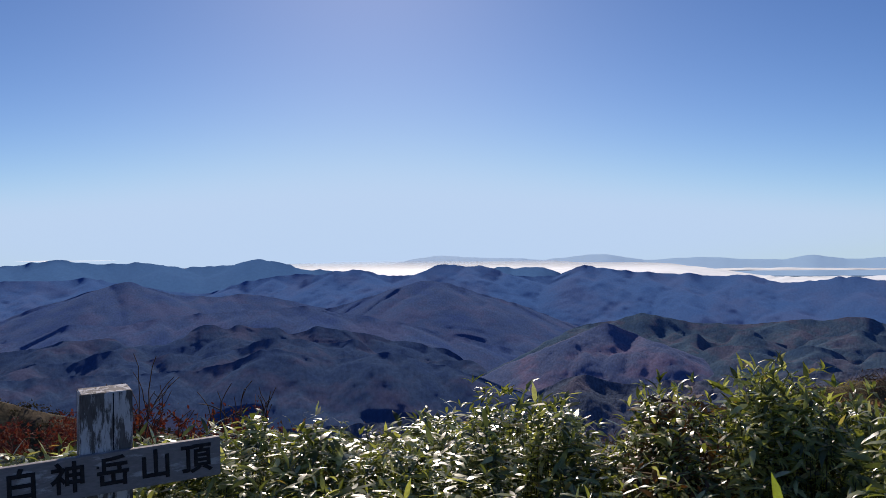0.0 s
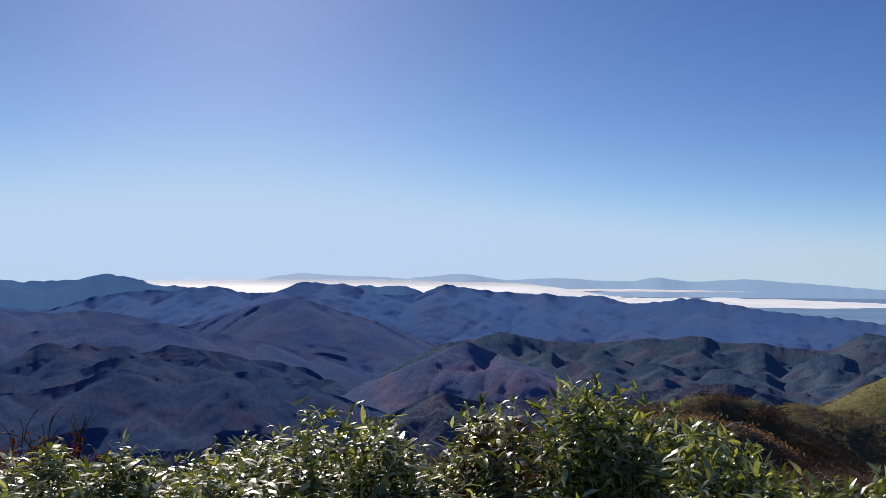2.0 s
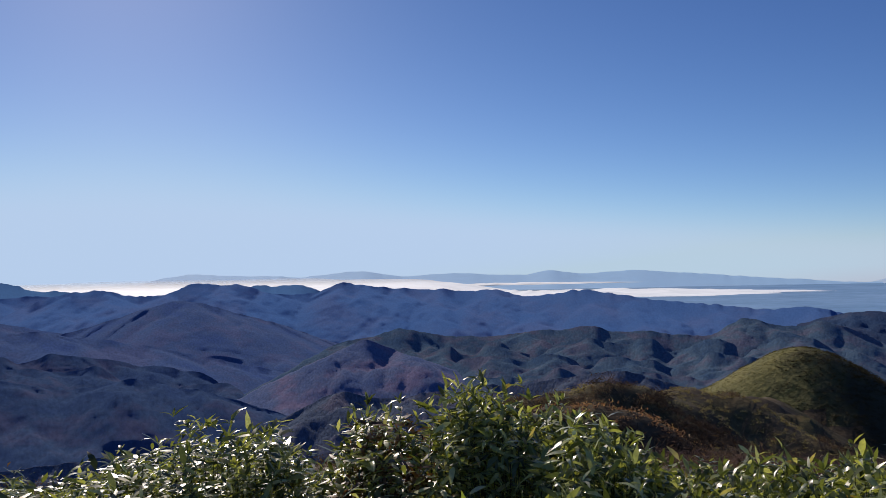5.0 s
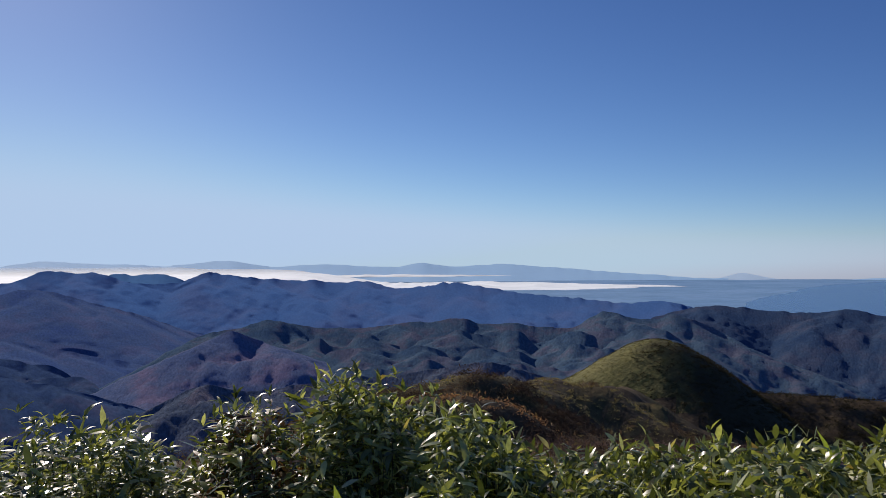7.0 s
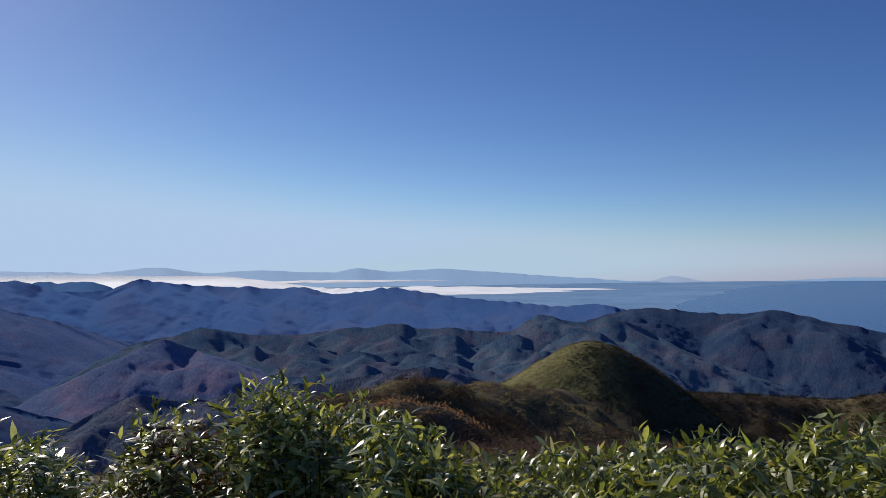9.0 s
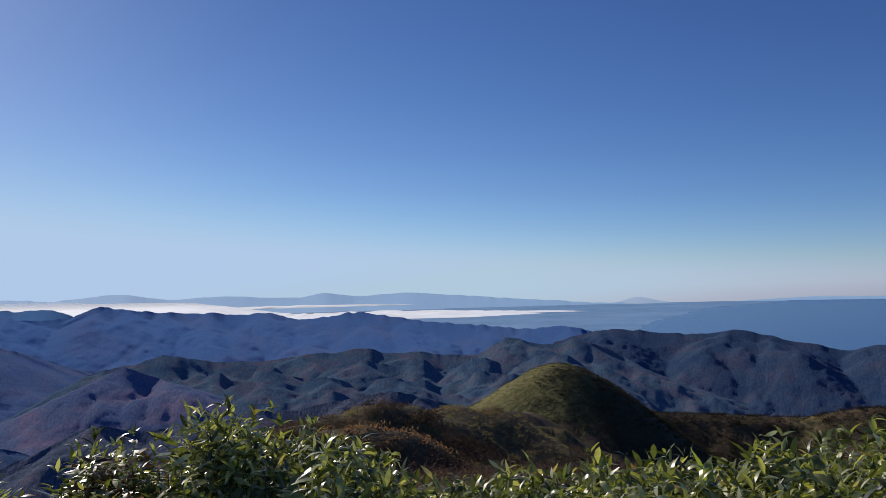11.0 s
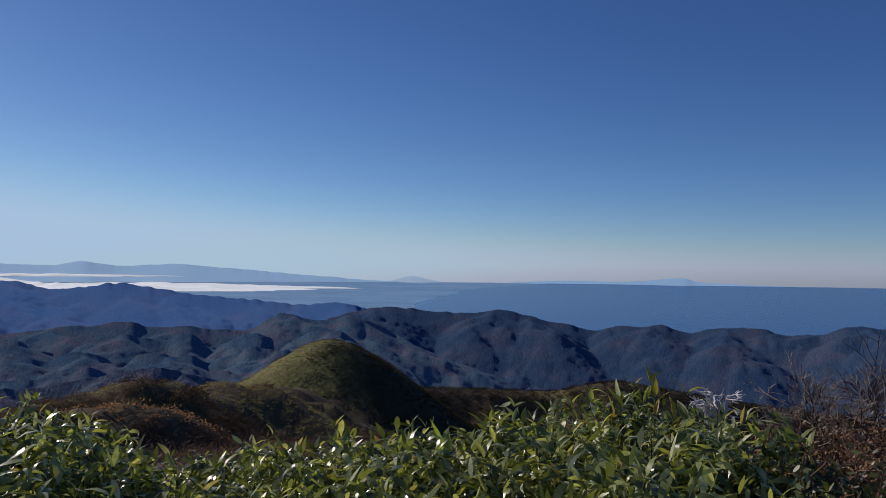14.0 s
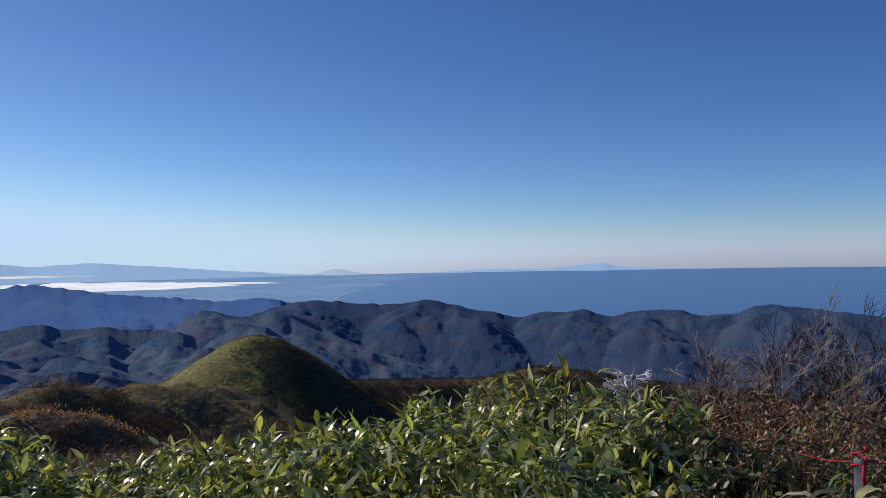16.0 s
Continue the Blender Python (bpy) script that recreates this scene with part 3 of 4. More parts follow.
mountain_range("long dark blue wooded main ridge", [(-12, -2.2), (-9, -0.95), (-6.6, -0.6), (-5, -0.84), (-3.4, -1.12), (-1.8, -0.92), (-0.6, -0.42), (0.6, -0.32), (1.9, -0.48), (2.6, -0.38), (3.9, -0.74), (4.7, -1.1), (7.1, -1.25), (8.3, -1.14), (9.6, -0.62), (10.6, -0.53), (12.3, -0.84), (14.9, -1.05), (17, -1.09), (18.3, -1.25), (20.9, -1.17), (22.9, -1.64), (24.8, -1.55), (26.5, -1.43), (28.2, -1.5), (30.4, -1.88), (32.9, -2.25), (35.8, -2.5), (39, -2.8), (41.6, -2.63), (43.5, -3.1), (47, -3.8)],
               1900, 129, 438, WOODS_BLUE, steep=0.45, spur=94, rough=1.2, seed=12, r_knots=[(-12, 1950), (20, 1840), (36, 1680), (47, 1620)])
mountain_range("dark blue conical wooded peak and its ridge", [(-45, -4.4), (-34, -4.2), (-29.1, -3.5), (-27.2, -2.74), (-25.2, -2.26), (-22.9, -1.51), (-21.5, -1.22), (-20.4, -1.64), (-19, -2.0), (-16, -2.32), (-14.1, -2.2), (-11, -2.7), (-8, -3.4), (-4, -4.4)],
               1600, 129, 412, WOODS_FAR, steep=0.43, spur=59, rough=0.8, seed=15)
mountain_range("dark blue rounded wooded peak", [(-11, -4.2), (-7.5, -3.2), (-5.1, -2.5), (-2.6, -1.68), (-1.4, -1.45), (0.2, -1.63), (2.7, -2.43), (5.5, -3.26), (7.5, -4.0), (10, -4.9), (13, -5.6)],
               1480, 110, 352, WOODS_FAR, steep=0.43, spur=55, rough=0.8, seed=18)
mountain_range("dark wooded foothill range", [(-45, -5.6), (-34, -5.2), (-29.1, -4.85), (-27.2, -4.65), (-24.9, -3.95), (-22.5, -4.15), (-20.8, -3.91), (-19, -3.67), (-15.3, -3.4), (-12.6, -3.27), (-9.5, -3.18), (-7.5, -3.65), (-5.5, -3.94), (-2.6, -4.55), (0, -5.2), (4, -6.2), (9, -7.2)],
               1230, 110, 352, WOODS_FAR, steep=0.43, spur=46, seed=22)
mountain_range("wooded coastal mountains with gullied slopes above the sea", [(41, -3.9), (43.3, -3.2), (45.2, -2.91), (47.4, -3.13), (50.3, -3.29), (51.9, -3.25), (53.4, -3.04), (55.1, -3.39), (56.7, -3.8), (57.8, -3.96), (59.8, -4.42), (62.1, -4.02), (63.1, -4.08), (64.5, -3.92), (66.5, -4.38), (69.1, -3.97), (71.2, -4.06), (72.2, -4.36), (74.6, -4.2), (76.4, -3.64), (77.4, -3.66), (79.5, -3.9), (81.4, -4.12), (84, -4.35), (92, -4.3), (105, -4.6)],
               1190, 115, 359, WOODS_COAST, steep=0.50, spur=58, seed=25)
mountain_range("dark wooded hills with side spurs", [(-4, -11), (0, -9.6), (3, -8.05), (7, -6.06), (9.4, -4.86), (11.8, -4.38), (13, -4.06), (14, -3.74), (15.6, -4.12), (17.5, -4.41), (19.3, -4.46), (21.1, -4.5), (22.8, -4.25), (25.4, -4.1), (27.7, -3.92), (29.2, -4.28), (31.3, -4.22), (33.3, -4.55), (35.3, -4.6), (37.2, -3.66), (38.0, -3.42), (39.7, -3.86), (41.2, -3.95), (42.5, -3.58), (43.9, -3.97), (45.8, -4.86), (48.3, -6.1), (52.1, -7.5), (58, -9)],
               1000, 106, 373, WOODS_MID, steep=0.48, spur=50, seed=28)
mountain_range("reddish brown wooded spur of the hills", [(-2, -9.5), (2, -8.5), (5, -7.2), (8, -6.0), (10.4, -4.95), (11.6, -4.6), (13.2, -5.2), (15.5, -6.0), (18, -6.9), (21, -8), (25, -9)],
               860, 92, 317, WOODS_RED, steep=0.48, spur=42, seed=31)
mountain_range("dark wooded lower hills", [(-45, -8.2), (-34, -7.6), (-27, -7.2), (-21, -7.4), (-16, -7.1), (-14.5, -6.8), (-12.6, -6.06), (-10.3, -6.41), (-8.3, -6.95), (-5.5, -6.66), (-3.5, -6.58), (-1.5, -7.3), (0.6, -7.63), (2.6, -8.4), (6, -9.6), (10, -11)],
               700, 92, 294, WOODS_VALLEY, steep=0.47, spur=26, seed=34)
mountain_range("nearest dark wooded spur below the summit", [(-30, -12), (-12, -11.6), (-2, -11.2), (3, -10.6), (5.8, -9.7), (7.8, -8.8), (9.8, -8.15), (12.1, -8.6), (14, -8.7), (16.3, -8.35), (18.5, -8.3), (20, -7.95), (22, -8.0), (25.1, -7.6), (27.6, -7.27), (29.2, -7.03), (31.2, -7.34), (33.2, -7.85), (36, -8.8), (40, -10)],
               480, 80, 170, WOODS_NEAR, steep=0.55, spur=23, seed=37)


def spur_crest(crest, az0, az1, offset, swing, seed):
    """A lower crest in front of another one, with hills and saddles of its own."""
    az = np.arange(az0, az1, 0.9)
    low = curve_at(crest, az) - offset + swing * (vnoise(az / 2.1, az * 0, seed) + 0.35 * vnoise(az / 0.8, az * 0, seed + 1))
    ends = np.clip((az0 + 5 - az) / 5, 0, 1) + np.clip((az - az1 + 8) / 8, 0, 1)
    low = low - 2.2 * ends ** 2
    return [(float(a), float(e)) for a, e in zip(az, low)]


HILLS = [(6, -6.3), (10, -5.0), (14, -4.2), (20, -4.6), (26, -4.3), (32, -4.5), (38, -4.0), (44, -4.6), (50, -6.6)]
LEFT_HILLS = [(-45, -5.2), (-28, -4.5), (-18, -3.8), (-9, -3.4), (-3, -4.6), (3, -6)]
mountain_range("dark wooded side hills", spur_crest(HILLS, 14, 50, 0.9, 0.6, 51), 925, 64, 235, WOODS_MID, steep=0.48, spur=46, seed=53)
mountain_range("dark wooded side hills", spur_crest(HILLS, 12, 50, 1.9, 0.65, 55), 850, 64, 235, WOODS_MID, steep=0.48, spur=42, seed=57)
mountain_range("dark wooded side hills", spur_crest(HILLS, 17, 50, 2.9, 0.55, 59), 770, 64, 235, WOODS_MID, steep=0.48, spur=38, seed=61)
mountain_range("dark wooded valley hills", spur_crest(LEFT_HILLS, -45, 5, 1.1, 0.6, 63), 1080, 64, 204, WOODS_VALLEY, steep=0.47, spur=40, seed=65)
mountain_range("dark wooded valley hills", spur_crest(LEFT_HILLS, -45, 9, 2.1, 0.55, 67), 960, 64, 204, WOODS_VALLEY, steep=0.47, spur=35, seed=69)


def cloud_bank(label, az0, az1, r0, r1, z0, z1, thick, seed, floor=None, puff=0.5, fade=1.0):
    """A lumpy body of fog over the lowland, thin at its uneven rim; with a floor it reaches down to it. It thins out over the topmost metres that fade gives."""
    n, m = 130, 22
    phi, rho = np.linspace(0, 2 * np.pi, n), np.linspace(0.0, 1, m)
    P, Q = np.meshgrid(rho, phi, indexing="ij")
    rim = 1 + 0.10 * vnoise(np.cos(Q) * 4, np.sin(Q) * 4, seed) + 0.06 * vnoise(np.cos(Q) * 13, np.sin(Q) * 13, seed + 1)
    Aa = (az0 + az1) / 2 + (az1 - az0) / 2 * P * rim * np.cos(Q)
    Rc = (r0 + r1) / 2 + (r1 - r0) / 2 * np.clip(P * np.sin(Q) * rim, -1, 1)
    mid = z0 + (z1 - z0) * (Rc - r0) / (r1 - r0)
    rough = np.clip(0.7 + puff * fractal(Aa * 0.9, Rc / 200, 2, seed) + 0.10 * vnoise(Aa * 2.6, Rc / 150, seed + 5), 0.1, 2)
    edge = np.clip(1 - P ** 2, 0, 1)
    out = []
    for sign in (1, -0.1):
        z = mid + sign * thick * edge * rough
        if floor is not None:
            z = floor + (z - floor) * np.clip(edge * 2.2, 0, 1) ** 1.3 if sign > 0 else np.full_like(z, floor - 0.5)
        out.append(np.stack([np.sin(np.radians(Aa)) * Rc, np.cos(np.radians(Aa)) * Rc, z], axis=-1).reshape(-1, 3))
    f = grid_faces(m, n)
    verts, faces = np.concatenate(out), np.concatenate([f[:, ::-1], f + n * m])
    me = mesh_from("cloud_bank", verts, faces, CLOUD)
    body = np.clip((verts[:, 2].max() - verts[:, 2]) / fade, 0, 1) if fade > 1 else np.ones(len(verts))
    me.attributes.new("body", "FLOAT", "POINT").data.foreach_set("value", body.astype(np.float32))
    return tagged(new("cloud_bank", me), label, "cloud", kind="structure")


cloud_bank("broad white sea of fog behind the ridges", -26, 22, 2300, 4760, -96, 10, 6, 41, floor=-97.5, fade=40)
cloud_bank("thin white fog streak over the lowland", 13.0, 30.5, 4200, 4330, -66, -62, 14, 43, puff=0.12)
cloud_bank("thin white cloud beyond a far peak", -28.2, -22.3, 4200, 4500, 16, 20, 4, 45)
cloud_bank("long white fog streak over the lowland", 3, 41.5, 2900, 4000, -95.5, -95.5, 14, 47, floor=-97.5, puff=0.8)

# ---- scrub on the ridge ----
def blade_cloud(n_per, count, size, rng, flat=0.5, thin=1.0):
    """Template: a loose tuft of n_per small three-cornered blades."""
    out = []
    for _ in range(count):
        c = rng.normal(0, 0.33, (n_per, 3))
        c[:, 2] = np.abs(c[:, 2]) * flat
        d = rng.normal(0, 1, (n_per, 3))
        d /= np.linalg.norm(d, axis=1)[:, None]
        e = np.cross(d, rng.normal(0, 1, (n_per, 3)))
        e /= np.linalg.norm(e, axis=1)[:, None]
        out.append(np.stack([c - d * size - e * size * 0.4 * thin, c + e * size * 0.5 * thin, c + d * size], axis=1))
    return out


def tuft_field(name, label, spots, sizes, templates, mat, rng):
    """Joins many tufts at the given spots into one object."""
    all_v = []
    for p, s_ in zip(spots, sizes):
        t = templates[rng.integers(len(templates))]
        a = rng.uniform(0, 2 * math.pi)
        rot = np.array([[math.cos(a), -math.sin(a), 0], [math.sin(a), math.cos(a), 0], [0, 0, 1]])
        all_v.append((t.reshape(-1, 3) @ rot.T) * s_ + p)
    v = np.concatenate(all_v)
    ob = new(name, mesh_from(name, v, np.arange(len(v)).reshape(-1, 3), mat, smooth=False))
    return tagged(ob, label, "scrub", kind="stuff")


rng = np.random.default_rng(7)
tufts = blade_cloud(20, 8, 0.15, rng)
fuzz = blade_cloud(34, 8, 0.26, rng, 0.7, 0.22)
twigs = blade_cloud(44, 8, 0.22, rng, 0.9, 0.10)


def spread(count, az0, az1, r0, r1):
    az = rng.uniform(az0, az1, count)
    r = np.sqrt(rng.uniform(r0 * r0, r1 * r1, count))
    x, y = np.sin(np.radians(az)) * r, np.cos(np.radians(az)) * r
    z, hump = near_height(x, y)
    return np.stack([x, y, z], axis=1), hump, r


spots, hump, r = spread(8500, 8, 56, 46, 130)
keep = hump < 0.0
along, over = 0.9 * spots[:, 0] - 0.42 * spots[:, 1], 0.42 * spots[:, 0] + 0.9 * spots[:, 1]
patch = 0.6 * fractal(spots[:, 0] / 16, spots[:, 1] / 16, 4, 61) + 0.55 * fractal(over / 8, along / 34, 3, 63)
shady = fractal(over / 7, along / 30, 3, 65)
for az, r_, wide, push in ((28, 62.5, 7, -1.6), (30.5, 88, 5, -1.2), (25.5, 84, 6, 1.3), (27, 57, 5, 1.0), (35.5, 113, 10, 1.2), (39, 106, 8, 1.0)):
    p = polar(az, r_)
    patch = patch + push * np.exp(-((spots[:, 0] - p.x) ** 2 + (spots[:, 1] - p.y) ** 2) / wide ** 2)
dry = keep & (patch > 0.45)
orange = keep & (patch < -0.6)
thick = keep & ~dry & ~orange & (shady > 0.12)
keep &= ~dry & ~orange & ~thick
tuft_field("dark_brush", "tall dark brown brush in the hollows of the ridge", spots[thick], rng.uniform(0.9, 1.9, thick.sum()), fuzz, DARK_BRUSH, rng)
tuft_field("orange_brush", "orange brown autumn brush in patches on the ridge", spots[orange], rng.uniform(0.5, 1.1, orange.sum()), tufts, ORANGE_TUFT, rng)
tuft_field("scrub", "brown low brush covering the ridge", spots[keep], rng.uniform(0.6, 1.4, keep.sum()), fuzz, SCRUB_LEAF, rng)
tuft_field("dry_grass", "ochre and olive dry grass patches on the ridge", spots[dry], rng.uniform(0.4, 0.8, dry.sum()), tufts, DRY_TUFT, rng)
spots, hump, r = spread(6500, 34, 52, 150, 208)
keep = (hump > 0.02)
# dim tufts: darker brush that also stands for the flank's shade
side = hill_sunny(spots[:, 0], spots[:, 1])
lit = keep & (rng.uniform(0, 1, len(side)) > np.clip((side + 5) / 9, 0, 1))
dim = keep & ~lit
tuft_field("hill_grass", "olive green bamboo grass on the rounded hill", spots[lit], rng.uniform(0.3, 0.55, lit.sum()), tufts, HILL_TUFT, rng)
tuft_field("hill_brush", "brown brush on the steep side of the hill, darkened for its shade", spots[dim], rng.uniform(0.5, 1.1, dim.sum()), tufts, FLANK_BRUSH, rng)
spots, hump, r = spread(7000, 42, 92, 205, 256)
keep = hump < 0
tuft_field("ridge_woods", "low brown autumn woods along the back ridge", spots[keep], rng.uniform(1.0, 2.0, keep.sum()), tufts, FLANK_BRUSH, rng)
spots, hump, r = spread(1800, -42, -6, 90, 165)
tuft_field("slope_woods", "dark brown woods on the near slope", spots, rng.uniform(1.2, 2.4, len(spots)), tufts, FLANK_BRUSH, rng)
spots, hump, r = spread(1500, 27, 58, 21, 44)
tuft_field("twiggy_brush", "reddish grey bare twigs of low brush below the summit", spots, rng.uniform(0.4, 0.9, len(spots)), twigs, TWIG_BRUSH, rng)
spots, hump, r = spread(1000, -36, 60, 9, 44)
fine_tufts = blade_cloud(60, 6, 0.04, rng, 0.5)
tuft_field("summit_brush", "reddish brown brush below the summit", spots, rng.uniform(0.45, 1.0, len(spots)), fine_tufts, SCRUB_LEAF, rng)

# ---- dwarf bamboo ----
CANOPY = [(-45, -11), (-25, -11), (-19, -10.7), (-14, -10.25), (-11.5, -11.6), (-8, -10.8), (-6, -12), (-3.9, -11), (-1.1, -10.2), (1.2, -10.4), (2.6, -8.9), (5, -9.15), (8, -9.2), (9.9, -11.2), (12.1, -11.6), (13.2, -11.2), (14.6, -8.8), (17, -8.4), (18.8, -9.2), (20.2, -8.4), (21.6, -7.1), (24, -7.5), (25.4, -8.6), (27, -8.9), (28.8, -8.5), (31.2, -9.6), (34, -10.9), (36.4, -11.6), (39.5, -11.2), (42.5, -11), (45, -10.6), (47.2, -10.3), (49.6, -10.2), (52, -10.2), (55, -9.8), (57.5, -8.7), (61, -8.6), (63.2, -8.0), (65.6, -7.4), (67.4, -7.9), (69.2, -8.7), (71, -8.3), (72.8, -9.2), (75, -10.6), (78, -11.8), (90, -12.3)]
# how far the plants in front of a clump stay below it
STEP_DOWN = [(-45, 0.0), (-1, 0.0), (2.5, 0.16), (8, 0.2), (11, 0.0), (15, 0.14), (19, 0.2), (22, 0.34), (26, 0.34), (29, 0.1), (34, 0.0), (90, 0.0)]


def leaf_shape(droop, fold, stations=3):
    """A pointed bamboo leaf of length 1 along +y, arched downwards, creased on its midrib."""
    v, f = [], []
    for i in range(stations + 1):
        t_ = i / stations
        w = 0.120 * (math.sin(math.pi * min(1, t_ ** 0.72)) ** 0.8) if i < stations else 0.0
        a = droop * t_
        y = t_ * math.cos(a * 0.6)
        z = -t_ * math.sin(a * 0.6)
        v += [(-w, y, z + w * fold), (0, y, z), (w, y, z + w * fold)]
    for i in range(stations):
        for k in (0, 1):
            b = i * 3 + k
            f.append((b, b + 1, b + 4, b + 3))
    return np.array(v), np.array(f)


def blade_shape(droop, turn):
    """A cheap leaf of the thicket: two verts a station, arched and a little twisted."""
    v = []
    for t_, w in ((0.0, 0.03), (0.25, 0.125), (0.62, 0.11), (1.0, 0.004)):
        a, q = droop * t_ * 0.6, turn * t_
        y, z = t_ * math.cos(a), -t_ * math.sin(a)
        v += [(-w * math.cos(q), y, z - w * math.sin(q)), (w * math.cos(q), y, z + w * math.sin(q))]
    return np.array(v), np.array([(0, 1, 3, 2), (2, 3, 5, 4), (4, 5, 7, 6)])


BLADES = [blade_shape(d_, q_) for d_, q_ in ((0.15, 0.2), (0.5, -0.25), (0.9, 0.3), (1.5, -0.3), (2.2, 0.6), (2.9, -0.5))]
LEAVES = [leaf_shape(d_, f_) for d_, f_ in ((0.2, 0.7), (0.7, 0.4), (1.3, 0.35), (1.9, 0.4), (2.4, 0.3), (2.9, 0.45))]


def canopy_z(az, r):
    """Height of the leaf tops by azimuth and distance."""
    R0 = 3.9
    top = EYE + R0 * np.tan(np.radians(curve_at(CANOPY, az)))
    small = 0.05 * fractal(az / 3.0, r / 0.35, 2, 71)
    hollow = 0.26 * np.clip(fractal(az / 6.5, r / 0.5, 2, 77), 0, 1)
    front = np.clip((R0 - 0.25 - r) / 0.35, 0, 1)
    return top - 0.02 + small - front * (hollow + curve_at(STEP_DOWN, az)) - 0.03 * np.maximum(R0 - r, 0) - 0.24 * np.maximum(r - R0, 0)


def leaf_poses(base, top, count, rng_, short=0.036, long=0.078, loose=0.0, upright=0):
    """Leaves of one culm: erect ones at the tip, then a spreading whorl, then drooping ones all down the stem."""
    out = []
    spin = rng_.uniform(0, 2 * math.pi)
    whorl = int(count * 0.4)
    erect = upright + int(rng_.integers(0, 3))
    for i in range(count):
        spin += 2.4 + rng_.normal(0, 0.35)
        length = (short + long * rng_.beta(1.6, 2.2)) * (1.3 if rng_.uniform() < 0.08 else 1)
        side = Vector((math.cos(spin), math.sin(spin), 0))
        if i < erect:
            at, rise, kind = top, rng_.uniform(0.6, 1.4), int(rng_.integers(0, 3))
        elif i < whorl:
            at = top.lerp(base, rng_.uniform(0, 0.12))
            rise, kind = rng_.normal(0.16, 0.24 + 0.26 * loose), int(np.clip(rng_.normal(1.3 + 1.5 * loose, 1.0), 0, 5))
        else:
            at = top.lerp(base, rng_.uniform(0.08, 0.75)) + side * rng_.uniform(0, 0.05)
            rise, kind = rng_.normal(0.1, 0.32 + 0.25 * loose), int(np.clip(rng_.normal(2.0 + 0.8 * loose, 1.3), 0, 5))
        m = Matrix.Translation(at) @ Matrix.Rotation(spin, 4, "Z") @ Matrix.Rotation(rise, 4, "X") @ Matrix.Rotation(rng_.normal(0, 0.33 + 0.32 * loose), 4, "Y")
        m = m @ Matrix.Diagonal((length * rng_.uniform(0.8, 1.15), length, length, 1))
        out.append((kind, m))
    return out


def culm_mesh_data(base, top, width):
    """A thin three-sided stem."""
    v = []
    for p, w in ((base, width), (top, width * 0.5)):
        v += [(p.x + w * math.cos(a), p.y + w * math.sin(a), p.z) for a in (0.5, 2.6, 4.7)]
    return v, [(i, (i + 1) % 3, 3 + (i + 1) % 3, 3 + i) for i in range(3)]


def plant_spot(rng_, r0, r1, az0=-33, az1=88):
    az = rng_.uniform(az0, az1)
    r_ = math.sqrt(rng_.uniform(r0 * r0, r1 * r1))
    return az, r_


leaf_v, leaf_f, culm_v, culm_f, dry_v, dry_f = [], [], [], [], [], []
nv = nc = nd = 0
clumps = []
while len(clumps) < 430:
    az, r_ = plant_spot(rng, 2.75, 4.8)
    if not (az < -16 and r_ < 3.3) and not (az > 72 and r_ > 4.0):
        clumps.append((az, r_, rng.uniform(-0.12, 0.06)))
for i in range(3900):
    az, r_, taller = clumps[i % len(clumps)]
    du, dv = rng.normal(0, 0.11), rng.normal(0, 0.11)
    az, r_ = az + du / r_ * 57.3, max(2.6, r_ + dv)
    taller = taller - 2.5 * (du * du + dv * dv)
    if az < -16 and r_ < 3.0:
        continue
    h = float(canopy_z(np.array([az]), np.array([r_]))[0]) + taller - abs(rng.normal(0, 0.045)) + (0.05 if rng.uniform() < 0.10 else 0)
    base = polar(az, r_, -0.02)
    top = base + Vector((rng.normal(0, 0.05), rng.normal(0, 0.05), max(0.35, h)))
    a, b = culm_mesh_data(base, base.lerp(top, 0.72), 0.0028)
    culm_v += a
    culm_f += [[i + nc for i in q] for q in b]
    nc += len(a)
    for kind, m in leaf_poses(base, top, int(rng.integers(28, 35)), rng, loose=min(1.0, max(0.0, (az - 14) / 18))):
        v, f = BLADES[kind]
        M3 = np.array(m)
        v = v @ M3[:3, :3].T + M3[:3, 3]
        if 12.5 < az < 19.5 and rng.uniform() < 0.35:
            dry_v.append(v)
            dry_f.append(f + nd)
            nd += len(v)
        else:
            leaf_v.append(v)
            leaf_f.append(f + nv)
            nv += len(v)
tagged(new("withered_bamboo", mesh_from("withered_bamboo", np.concatenate(dry_v), np.concatenate(dry_f), DRY_BAMBOO)), "rusty brown withered leaves among the dwarf bamboo", "dwarf bamboo", kind="stuff")
thicket = new("bamboo_thicket", mesh_from("bamboo_thicket", np.concatenate(leaf_v), np.concatenate(leaf_f), BAMBOO_LEAF))
tagged(thicket, "dense thicket of glossy green dwarf bamboo leaves", "dwarf bamboo", kind="stuff")
culms = child("culms", mesh_from("culms", culm_v, culm_f, CULM), thicket, label="thin yellowish green stems")
culms["kind"] = "stuff"

